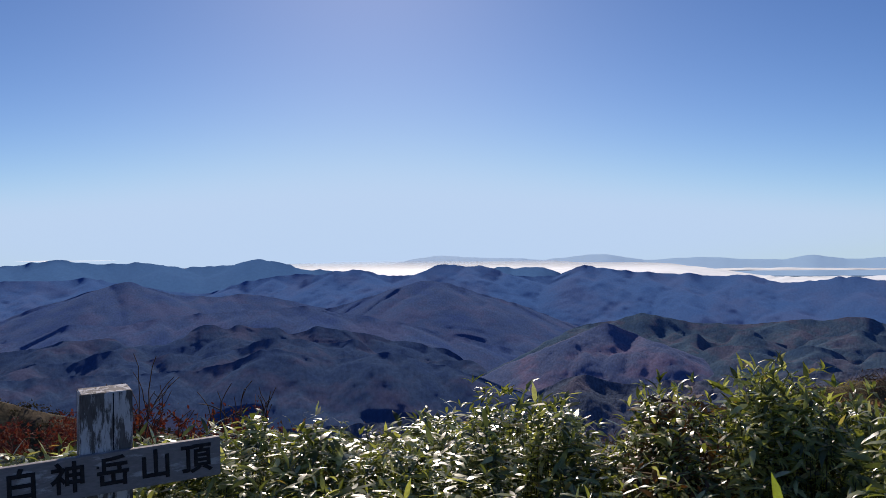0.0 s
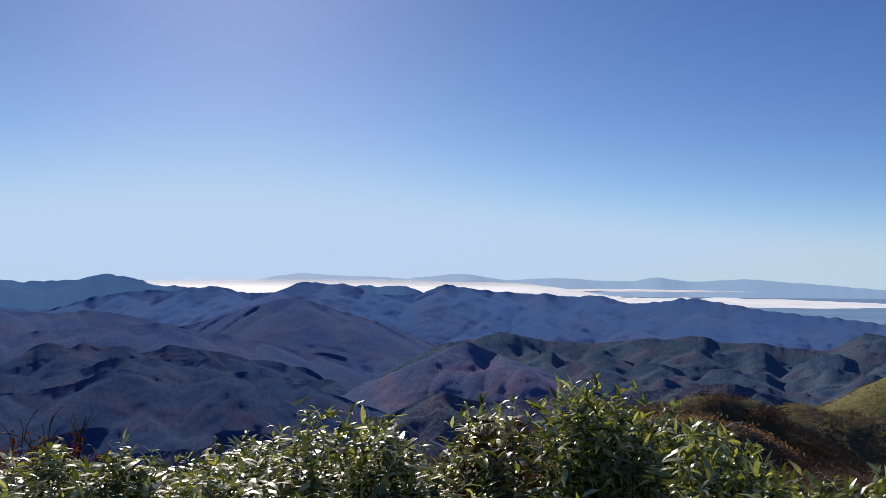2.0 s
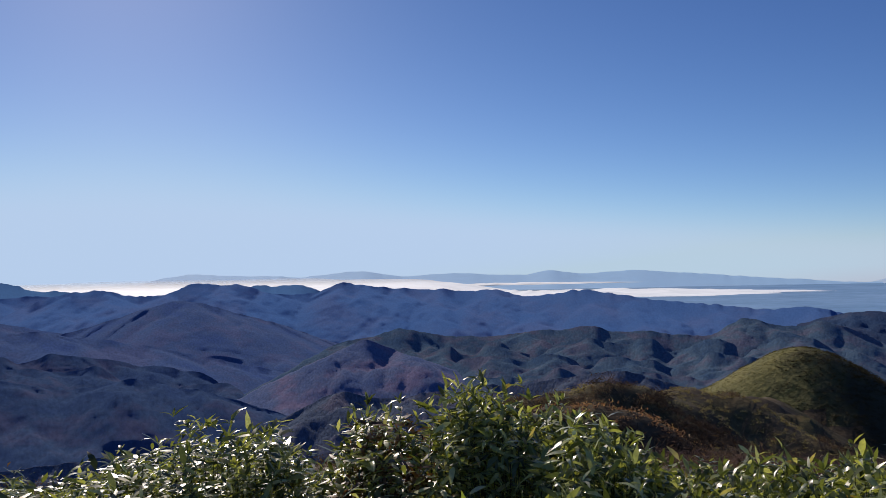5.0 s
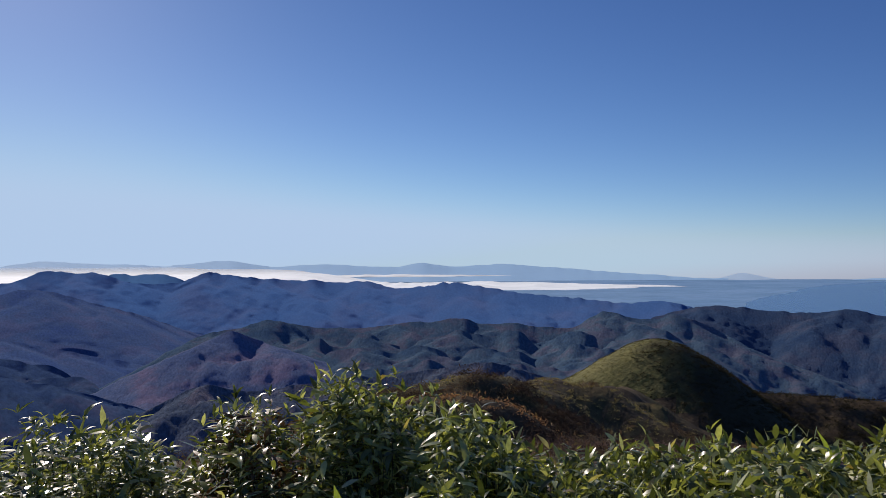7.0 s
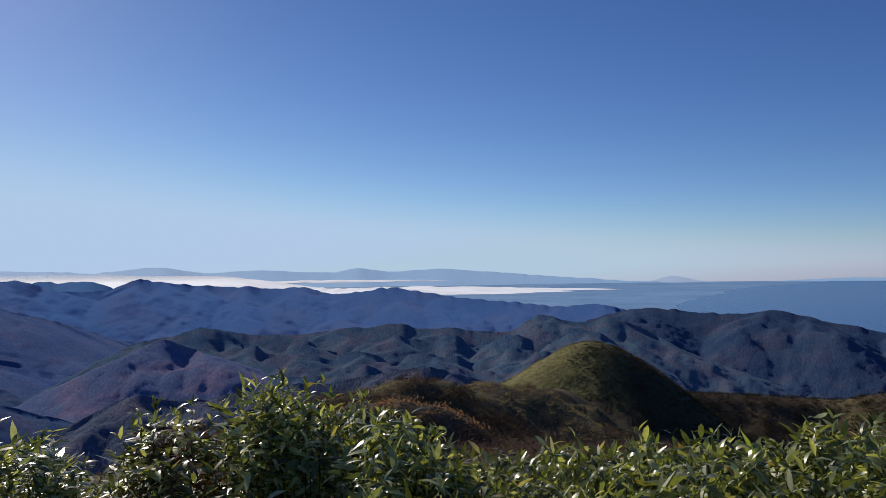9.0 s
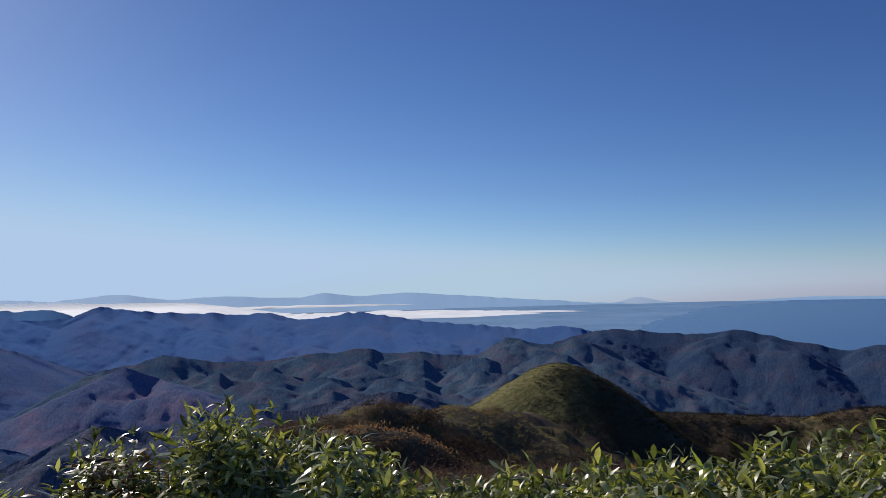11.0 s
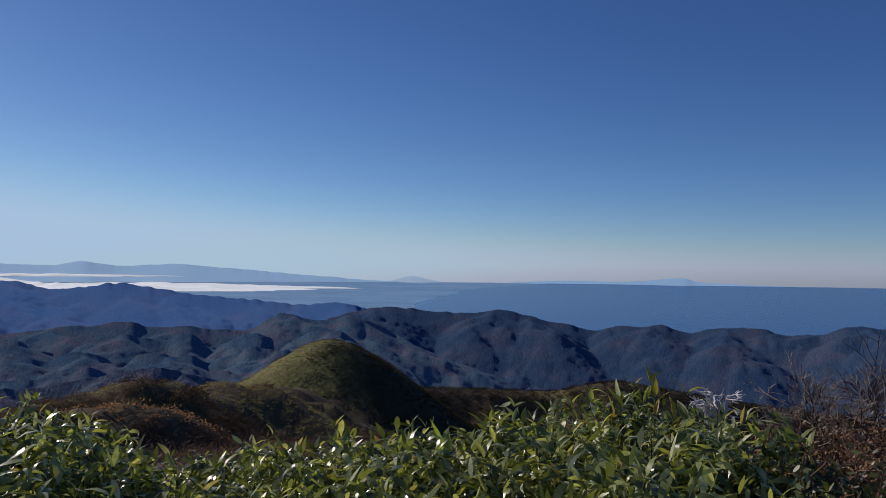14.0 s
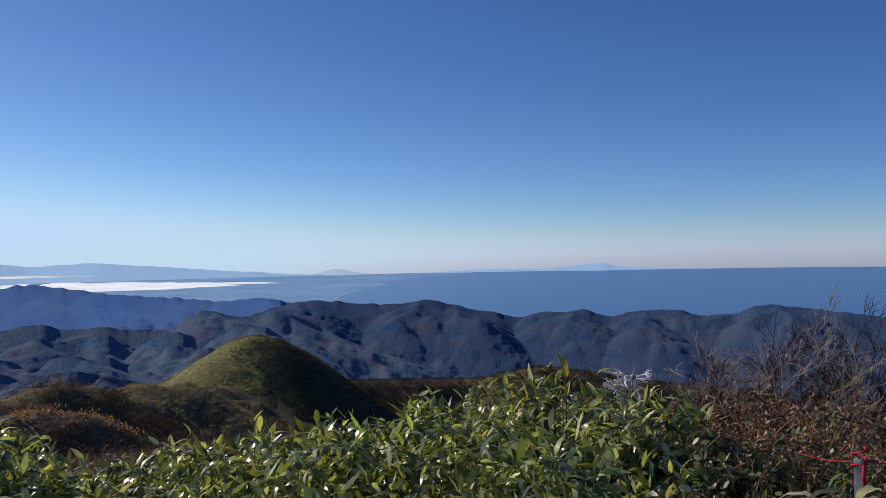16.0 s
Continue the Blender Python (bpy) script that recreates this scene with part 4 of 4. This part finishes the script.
LEAF_MESH = [mesh_from("leaf", v, f, BAMBOO_LEAF_ONE) for v, f in LEAVES]
clump_azimuths = [(float(a), 0.0) for a in np.linspace(-18, 71, 56)]
for az, over in clump_azimuths + [(62.8, 0.06), (65.2, 0.05), (20.4, 0.05), (21.5, 0.06), (22.6, 0.06), (23.8, 0.05), (24.8, 0.03), (3.0, 0.03), (4.6, 0.03), (6.8, 0.03), (15.2, 0.04), (17.2, 0.03), (28.6, 0.03), (30.6, 0.02), (71, 0.03)]:
    az = float(az + (rng.normal(0, 0.6) if over == 0 else 0))
    r_ = float(rng.uniform(2.9, 4.1)) if over == 0 else 3.9
    origin = polar(az, r_, 0)
    plant = new("dwarf_bamboo")
    plant.location = origin
    tagged(plant, "upright dwarf bamboo plant with glossy green leaves", "dwarf bamboo", group="dwarf bamboo plants")
    for k in range(4 if over == 0 else 6):
        base = Vector((rng.normal(0, 0.06), rng.normal(0, 0.06), -0.02))
        h = float(canopy_z(np.array([az]), np.array([r_]))[0]) + (rng.uniform(-0.09, 0.02) if over == 0 else over - rng.uniform(0, 0.12))
        top = base + Vector((rng.normal(0, 0.05), rng.normal(0, 0.05), h))
        a, b = culm_mesh_data(base, base.lerp(top, 0.88), 0.0032)
        child("culm", mesh_from("culm", a, b, CULM), plant)
        for kind, m in leaf_poses(base, top, 14, rng, 0.042, 0.066, min(1.0, max(0.0, (az - 14) / 18)), 3 if over else 0):
            child("leaf", LEAF_MESH[kind], plant, m)




def single_plant(label, az, r_, stems, blades):
    """A small plant given by its stems (lean, height) and by single leaves (height, turn, rise, length, kind)."""
    plant = new("dwarf_bamboo")
    plant.location = polar(az, r_, 0)
    tagged(plant, label, "dwarf bamboo", group="dwarf bamboo plants")
    for dx, dy, h in stems:
        a, b = culm_mesh_data(Vector((0, 0, -0.02)), Vector((dx, dy, h)), 0.003)
        child("culm", mesh_from("culm", a, b, CULM), plant)
    for dx, dy, h, turn, rise, length, kind, mesh in blades:
        m = Matrix.Translation((dx, dy, h)) @ Matrix.Rotation(radians(turn), 4, "Z") @ Matrix.Rotation(radians(rise), 4, "X")
        child("leaf", mesh[kind], plant, m @ Matrix.Diagonal((length * 1.15, length, length, 1)))


YOUNG_MESH = [mesh_from("leaf", v, f, YOUNG_LEAF) for v, f in LEAVES]
YELLOW_MESH = [mesh_from("leaf", v, f, YELLOW_LEAF) for v, f in LEAVES]
# two broad upright young leaves
single_plant("dwarf bamboo shoot with two broad upright yellow-green leaves", 52.8, 3.75, [(0, 0, 0.80)],
             [(0, 0, 0.78, 20, 78, 0.175, 0, YOUNG_MESH), (0.015, 0, 0.77, -60, 66, 0.15, 0, YOUNG_MESH), (-0.01, 0, 0.76, 110, 20, 0.11, 3, LEAF_MESH), (0, 0.01, 0.74, 250, 10, 0.12, 3, LEAF_MESH)])
single_plant("upright dwarf bamboo shoot with a broad pale green leaf", 22.6, 3.0, [(0, 0, 0.72)],
             [(0, 0, 0.70, 10, 80, 0.15, 0, YOUNG_MESH), (0, 0, 0.69, 130, 15, 0.11, 3, LEAF_MESH), (0, 0, 0.68, 250, 10, 0.12, 2, LEAF_MESH)])
# tall yellowing shoots over the thicket
for az, r_, h, k in ((65.7, 3.9, 1.08, 3), (63.3, 3.85, 1.0, 1), (66.8, 3.9, 1.0, 2)):
    single_plant("tall dwarf bamboo shoot with yellowing upright leaves", az, r_, [(0, 0, h - 0.02)],
                 [(0, 0, h - 0.04 - 0.035 * q, 77 * q + 40 * k, 82 - 9 * q, 0.10 - 0.008 * q, q % 2, YELLOW_MESH) for q in range(5)])
# low plants before the stake
for az, r_, h, k in ((80.4, 3.0, 0.86, 0), (81.9, 2.95, 0.90, 1), (83.4, 3.0, 0.91, 2), (78.4, 3.05, 0.84, 3)):
    single_plant("low dwarf bamboo plant with spreading dark green leaves", az, r_, [(0, 0, h)],
                 [(0, 0, h - 0.012 * q, 137 * q + 31 * k, 35 - 6 * q, 0.14 - 0.004 * q, 2 + q % 3, LEAF_MESH) for q in range(9)])

# ---- shrubs ----
def grow(rng_, start, way, length, width, depth, out, bend=0.35, forks=(2, 4), shrink=0.68, spreadout=0.6, taper=0.68):
    """Branches as tapered three-sided twigs: (from, to, width0, width1)."""
    p, d = start.copy(), way.normalized()
    steps = 3
    for i in range(steps):
        q = p + d * (length / steps)
        out.append((p.copy(), q.copy(), width * (1 - 0.25 * i / steps), width * (1 - 0.25 * (i + 1) / steps)))
        p = q
        d = (d + Vector(rng_.normal(0, bend, 3))).normalized()
        if depth > 0 and i > 0:
            for _ in range(int(rng_.integers(*forks))):
                nd = (d + Vector(rng_.normal(0, spreadout, 3)) + Vector((0, 0, 0.15))).normalized()
                grow(rng_, p, nd, length * shrink * rng_.uniform(0.7, 1.1), width * taper, depth - 1, out, bend, forks, shrink, spreadout, taper)


def twig_mesh(name, segs, mat):
    v, f = [], []
    for p, q, w0, w1 in segs:
        d = (q - p).normalized()
        s_ = d.orthogonal().normalized()
        u = d.cross(s_)
        b = len(v)
        for c, w in ((p, w0), (q, w1)):
            for k in range(3):
                a = k * 2.0944
                v.append(c + (s_ * math.cos(a) + u * math.sin(a)) * w)
        f += [(b + k, b + (k + 1) % 3, b + 3 + (k + 1) % 3, b + 3 + k) for k in range(3)]
    return mesh_from(name, np.array([tuple(x) for x in v]), np.array(f), mat)


def small_leaves(name, segs, rng_, per, size, mat, only_fine=0.0056, below=1.0):
    v = []
    high = max(s_[1].z for s_ in segs)
    tips = [s_ for s_ in segs if s_[2] < only_fine and s_[1].z < high * below]
    for p, q, w0, w1 in tips:
        for _ in range(per):
            c = p.lerp(q, rng_.uniform()) + Vector(rng_.normal(0, size * 0.5, 3))
            d = Vector(rng_.normal(0, 1, 3)).normalized()
            e = d.orthogonal().normalized()
            l_ = size * rng_.uniform(0.6, 1.3)
            v += [c, c + d * l_ * 0.3 + e * l_ * 0.22, c + d * l_ * 0.7 + e * l_ * 0.2, c + d * l_, c + d * l_ * 0.7 - e * l_ * 0.2, c + d * l_ * 0.3 - e * l_ * 0.22]
    v = np.array([tuple(x) for x in v])
    return mesh_from(name, v, np.arange(len(v)).reshape(-1, 6), mat, smooth=False)


def shrub(kind_name, label, az, r_, z, height, stems, mat, seed, leaf=None, per=2, size=0.03, depth=2, width=0.008, lean=0.25, spreadout=0.55, bend=0.25, forks=(1, 3), category="shrub", radius=0.12, group="", below=1.0, taper=0.68):
    rg = np.random.default_rng(seed)
    root = new(kind_name)
    root.location = polar(az, r_, z)
    segs = []
    bark = mat if isinstance(mat, tuple) else (mat,)
    for k in range(stems):
        way = Vector((rg.normal(0, lean), rg.normal(0, lean), 1))
        stem = []
        grow(rg, Vector((rg.normal(0, radius), rg.normal(0, radius), 0)), way, height * rg.uniform(0.45, 0.62), width, depth, stem, bend=bend, spreadout=spreadout, forks=forks, taper=taper)
        child("branch", twig_mesh("branch", stem, bark[k % len(bark)]), root)
        segs += stem
    if leaf is not None:
        child("foliage", small_leaves("foliage", segs, rg, per, size, leaf, below=below), root)
    tagged(root, label, category, group=group)
    return root


def ground_at(az, r_):
    p = polar(az, r_)
    return float(near_height(np.array([p.x]), np.array([p.y]))[0][0])


# twiggy shrubs with red leaves beside the sign
for i, (az, r_, top) in enumerate(((-21.0, 5.2, -6.6), (-19.3, 5.0, -6.3), (-16.9, 5.3, -7.3), (-15.2, 5.5, -8.2))):
    h = EYE + r_ * math.tan(radians(top)) - ground_at(az, r_)
    shrub("twiggy_shrub", "nearly bare twiggy shrub with a few red leaves", az, r_, ground_at(az, r_), 0.9 * h, 4, TWIG, 200 + i, leaf=RED_LEAF, per=3, size=0.03, below=0.74, depth=2, width=0.0075, lean=0.14, spreadout=0.42, bend=0.2, group="twiggy red shrubs")
for i, (az, r_, h) in enumerate(((-29, 7.2, 0.42), (-26.6, 7.0, 0.36), (-24.5, 7.2, 0.34), (-31, 7, 0.45), (-20, 6.0, 0.6), (-17.5, 5.8, 0.6), (-15, 6.0, 0.5))):
    shrub("red_shrub", "low shrub with dense orange and red autumn leaves", az, r_, ground_at(az, r_), h, 9, TWIG_RED, 230 + i, leaf=RED_LEAF, per=2, size=0.03, depth=2, width=0.005, lean=0.4, spreadout=0.8, radius=0.3, group="red autumn shrubs")

# brown twiggy thicket at the end of the bamboo
brown_tops = [(70.6, 4.9, -8.6), (72.2, 4.6, -7.7), (73.4, 5.0, -6.9), (74.8, 4.6, -7.0), (76.0, 5.1, -7.0), (77.3, 4.6, -6.8), (78.6, 5.1, -6.7), (80.0, 4.7, -6.7), (81.4, 5.1, -6.6), (82.8, 4.6, -6.7), (84.6, 5.0, -6.9), (86.8, 4.6, -7.2),
              (72.6, 4.2, -9.0), (74.6, 4.2, -8.6), (76.4, 4.1, -8.5), (78.2, 4.2, -8.3), (80.2, 4.1, -8.6), (82, 4.2, -8.8), (84, 4.2, -9.2)]
for i, (az, r_, top) in enumerate(brown_tops):
    h = 0.88 * (EYE + r_ * math.tan(radians(top)) - ground_at(az, r_))
    shrub("brown_shrub", "dense reddish brown twiggy shrub with withered leaves", az, r_, ground_at(az, r_), h, 8, (TWIG_RED, TWIG_TAN, TWIG_DARK), 260 + i, leaf=BROWN_LEAF, per=3, size=0.022, depth=3, width=0.0062, taper=0.82, lean=0.28, spreadout=1.0, bend=0.75, forks=(1, 4), radius=0.2, group="brown twiggy shrubs")

for i, (az, r_, top) in enumerate(((73.6, 3.6, -12.4), (75.6, 3.7, -11.4), (77.6, 3.7, -11.2), (79.6, 3.7, -11.0), (81.4, 3.8, -10.8), (83.2, 3.9, -10.0), (85.4, 4.1, -8.8), (87.4, 3.9, -9.0))):
    h = 1.15 * (EYE + r_ * math.tan(radians(top)))
    shrub("leafy_shrub", "shrub with small green and yellow leaves", az, r_, 0, h, 9, TWIG_RED, 400 + i, leaf=GREEN_LEAF, per=6, size=0.03, depth=2, width=0.007, lean=0.28, spreadout=0.8, bend=0.35, radius=0.16, group="leafy green shrubs")

# leafless pale shrubs standing behind the thicket
for i, (az, r_, top) in enumerate(((73.0, 6.2, -5.8), (75.2, 6.0, -4.4), (76.4, 5.8, -3.6), (78.1, 6.2, -3.5), (79.4, 6.0, -4.4), (80.8, 5.8, -3.1), (81.8, 6.1, -3.4), (83.4, 6.2, -4.0), (85, 6, -4.2))):
    h = 0.69 * (EYE + r_ * math.tan(radians(top)) - ground_at(az, r_))
    shrub("bare_shrub", "leafless grey shrub with bent branches", az, r_, ground_at(az, r_), h, 2, (TWIG_GREY, TWIG_DARK), 350 + i, depth=4, width=0.0068, lean=0.07, spreadout=0.5, bend=0.13, forks=(1, 4), radius=0.06, group="leafless grey shrubs", taper=0.72)
for i, (az, r_, h) in enumerate(((37.6, 16, 1.0), (39.4, 17, 1.1), (43, 18, 1.0))):
    shrub("bare_shrub", "small leafless shrub on the slope below", az, r_, ground_at(az, r_), h, 3, TWIG, 320 + i, depth=3, width=0.006, lean=0.25, spreadout=0.5, bend=0.25, group="leafless grey shrubs")

# pile of bleached dead branches
rg = np.random.default_rng(350)
pile = new("dead_shrub")
pile.location = polar(68.9, 5.4, ground_at(68.9, 5.4))
lift = EYE + 5.4 * math.tan(radians(-8.0)) - ground_at(68.9, 5.4)
for i in range(34):
    a = i * 2.4 + rg.normal(0, 0.3)
    rise = lift * rg.uniform(0.9, 1.02)
    foot = Vector((rg.normal(0, 0.03), rg.normal(0, 0.03), 0))
    knee = Vector((0.06 * math.cos(a), 0.06 * math.sin(a), rise))
    segs = [(foot, knee, 0.009, 0.007)]
    grow(rg, knee, Vector((math.cos(a), math.sin(a), rg.normal(-0.12, 0.08))), rg.uniform(0.04, 0.085), 0.0065, 1, segs, bend=0.25, spreadout=0.5, forks=(1, 3))
    child("branch", twig_mesh("branch", segs, TWIG_PALE), pile)
tagged(pile, "bleached white dead shrub standing above the bamboo", "shrub")

# ---- summit sign ----
PAINT, nt, bsdf = shader("weathered_white_paint")
geo = nt.nodes.new("ShaderNodeTexCoord")
mp = nt.nodes.new("ShaderNodeMapping")
mp.inputs["Scale"].default_value = (1, 1, 0.22)
nt.links.new(geo.outputs["Object"], mp.inputs["Vector"])
peel = noise_node(nt, 26, 8, 0.7, mp.outputs["Vector"])
grainy = noise_node(nt, 120, 5, 0.7, mp.outputs["Vector"])
wood = ramp(nt, grainy.outputs["Fac"], (0.3, (0.075, 0.064, 0.056)), (0.7, (0.17, 0.152, 0.138)))
paint = ramp(nt, grainy.outputs["Fac"], (0.3, (0.5, 0.49, 0.48)), (0.7, (0.66, 0.65, 0.64)))
mask = ramp(nt, peel.outputs["Fac"], (0.50, (0, 0, 0)), (0.56, (1, 1, 1)))
nt.links.new(mix(nt, mask, wood, paint), bsdf.inputs["Base Color"])
bsdf.inputs["Roughness"].default_value = 0.75
bump(nt, bsdf, mask, 0.6, 0.002)

BOARD_PAINT, nt, bsdf = shader("board_paint")
geo = nt.nodes.new("ShaderNodeTexCoord")
mp = nt.nodes.new("ShaderNodeMapping")
mp.inputs["Scale"].default_value = (0.3, 1, 1)
nt.links.new(geo.outputs["Object"], mp.inputs["Vector"])
peel = noise_node(nt, 22, 8, 0.65, mp.outputs["Vector"])
grainy = noise_node(nt, 130, 5, 0.7, mp.outputs["Vector"])
grey = ramp(nt, grainy.outputs["Fac"], (0.3, (0.19, 0.172, 0.166)), (0.7, (0.28, 0.255, 0.245)))
white = ramp(nt, grainy.outputs["Fac"], (0.3, (0.38, 0.37, 0.36)), (0.7, (0.54, 0.53, 0.51)))
mask = ramp(nt, peel.outputs["Fac"], (0.56, (0, 0, 0)), (0.62, (1, 1, 1)))
nt.links.new(mix(nt, mask, grey, white), bsdf.inputs["Base Color"])
bsdf.inputs["Roughness"].default_value = 0.7
bump(nt, bsdf, mask, 0.4, 0.001)
INK = plain_mat("black_ink", (0.012, 0.012, 0.014), (0.03, 0.03, 0.032), 60, rough=0.6)

SIGN_YAW = 29.0
sign = new("summit_sign")
sign.matrix_basis = pose(-1.113, 2.614, 0, 0, 0, SIGN_YAW)
tagged(sign, "weathered white wooden summit signpost with a lettered cross board", "sign")


def box(x0, x1, y0, y1, z0, z1, bevel=0.004, cuts=0):
    bm = bmesh.new()
    bmesh.ops.create_cube(bm, size=1.0)
    for v in bm.verts:
        v.co = Vector(((x0 + x1) / 2 + v.co.x * (x1 - x0), (y0 + y1) / 2 + v.co.y * (y1 - y0), (z0 + z1) / 2 + v.co.z * (z1 - z0)))
    if bevel:
        bmesh.ops.bevel(bm, geom=bm.edges[:], offset=bevel, segments=2, affect="EDGES")
    return bm


bm = box(-0.078, 0.078, -0.064, 0.072, -0.3, 1.190, 0.003)
for v in bm.verts:
    if v.co.z > 1.18:
        v.co.z += 0.03 * v.co.x + 0.02 * v.co.y
part("post", bm, PAINT, sign, "square white post with flaking paint")
part("crack", box(0.018, 0.0215, -0.0655, -0.06, 0.8, 1.186, 0), INK, sign, "dark drying crack")
board = part("board", box(-0.37, 0.352, -0.094, -0.066, 0.865, 0.992, 0.002), BOARD_PAINT, sign, "grey-white painted cross board")
for v in board.data.vertices:
    v.co.z += 0.032 * (v.co.x + 0.30)
for x in (-0.03, 0.03):
    part("nail", box(x - 0.004, x + 0.004, -0.0965, -0.093, 0.955, 0.963, 0.001), INK, board)
letters = "\u767d\u795e\u5cb3\u5c71\u9802"
for i, ch in enumerate(letters):
    fc = bpy.data.curves.new("letter", "FONT")
    fc.body, fc.size, fc.extrude, fc.align_x = ch, 0.101, 0.0004, "CENTER"
    fc.bevel_depth, fc.bevel_resolution = 0.0026, 0
    tmp = new("letter_curve", fc)
    bpy.context.view_layer.update()
    me = bpy.data.meshes.new_from_object(tmp.evaluated_get(bpy.context.evaluated_depsgraph_get()))
    bpy.data.objects.remove(tmp)
    bpy.data.curves.remove(fc)
    me.materials.clear()
    me.materials.append(INK)
    x = -0.242 + 0.129 * i
    child("letter", me, board, pose(x, -0.0948, 0.896 + 0.032 * (x + 0.30), 90, -1.8, 0))

# ---- red cord tied to a pale stake ----
RED = plain_mat("red_cord", (0.35, 0.015, 0.03), (0.5, 0.03, 0.05), 40, rough=0.6)
PALE = plain_mat("pale_stake", (0.36, 0.36, 0.34), (0.62, 0.62, 0.59), 30, rough=0.7)
stake_at = polar(82.0, 2.85, 0) + Vector((0.45, 0.05, 0))
stake = new("stake")
stake.location = stake_at
tagged(stake, "pale weathered stake standing among the shrubs", "stake")
part("shaft", box(-0.013, 0.013, -0.013, 0.013, -0.2, 0.925, 0.004), PALE, stake)
cord = new("rope")
cord.location = stake_at
tagged(cord, "thin red rope knotted round a pale stake", "rope")


def tube(points, width, sides=6):
    segs_v, faces = [], []
    for i, p in enumerate(points):
        d = (points[min(i + 1, len(points) - 1)] - points[max(i - 1, 0)]).normalized()
        s_ = d.orthogonal().normalized()
        u = d.cross(s_)
        segs_v += [tuple(p + (s_ * math.cos(k * 2 * math.pi / sides) + u * math.sin(k * 2 * math.pi / sides)) * width) for k in range(sides)]
    for i in range(len(points) - 1):
        faces += [(i * sides + k, i * sides + (k + 1) % sides, (i + 1) * sides + (k + 1) % sides, (i + 1) * sides + k) for k in range(sides)]
    return segs_v, faces


far_end = polar(78.6, 4.0, 0.775) - stake_at
line = [Vector((0, 0, 0.915)).lerp(far_end, q / 14) - Vector((0, 0, 0.015 * math.sin(math.pi * q / 14))) for q in range(15)]
child("line", mesh_from("line", *tube(line, 0.0022), RED), cord)
other_end = polar(88, 3.7, 0.86) - stake_at
line = [Vector((0, 0, 0.915)).lerp(other_end, q / 10) - Vector((0, 0, 0.01 * math.sin(math.pi * q / 10))) for q in range(11)]
child("line", mesh_from("line", *tube(line, 0.0022), RED), cord)
coil = [Vector((0.022 * math.cos(a * 0.7), 0.022 * math.sin(a * 0.7), 0.892 + 0.004 * a)) for a in range(18)]
child("coil", mesh_from("coil", *tube(coil, 0.0042), RED), cord)
tail = [Vector((-0.035 - 0.012 * math.sin(q * 0.5), -0.02, 0.912 - 0.009 * q)) for q in range(12)]
child("loose_end", mesh_from("loose_end", *tube(tail, 0.0055), RED), cord)
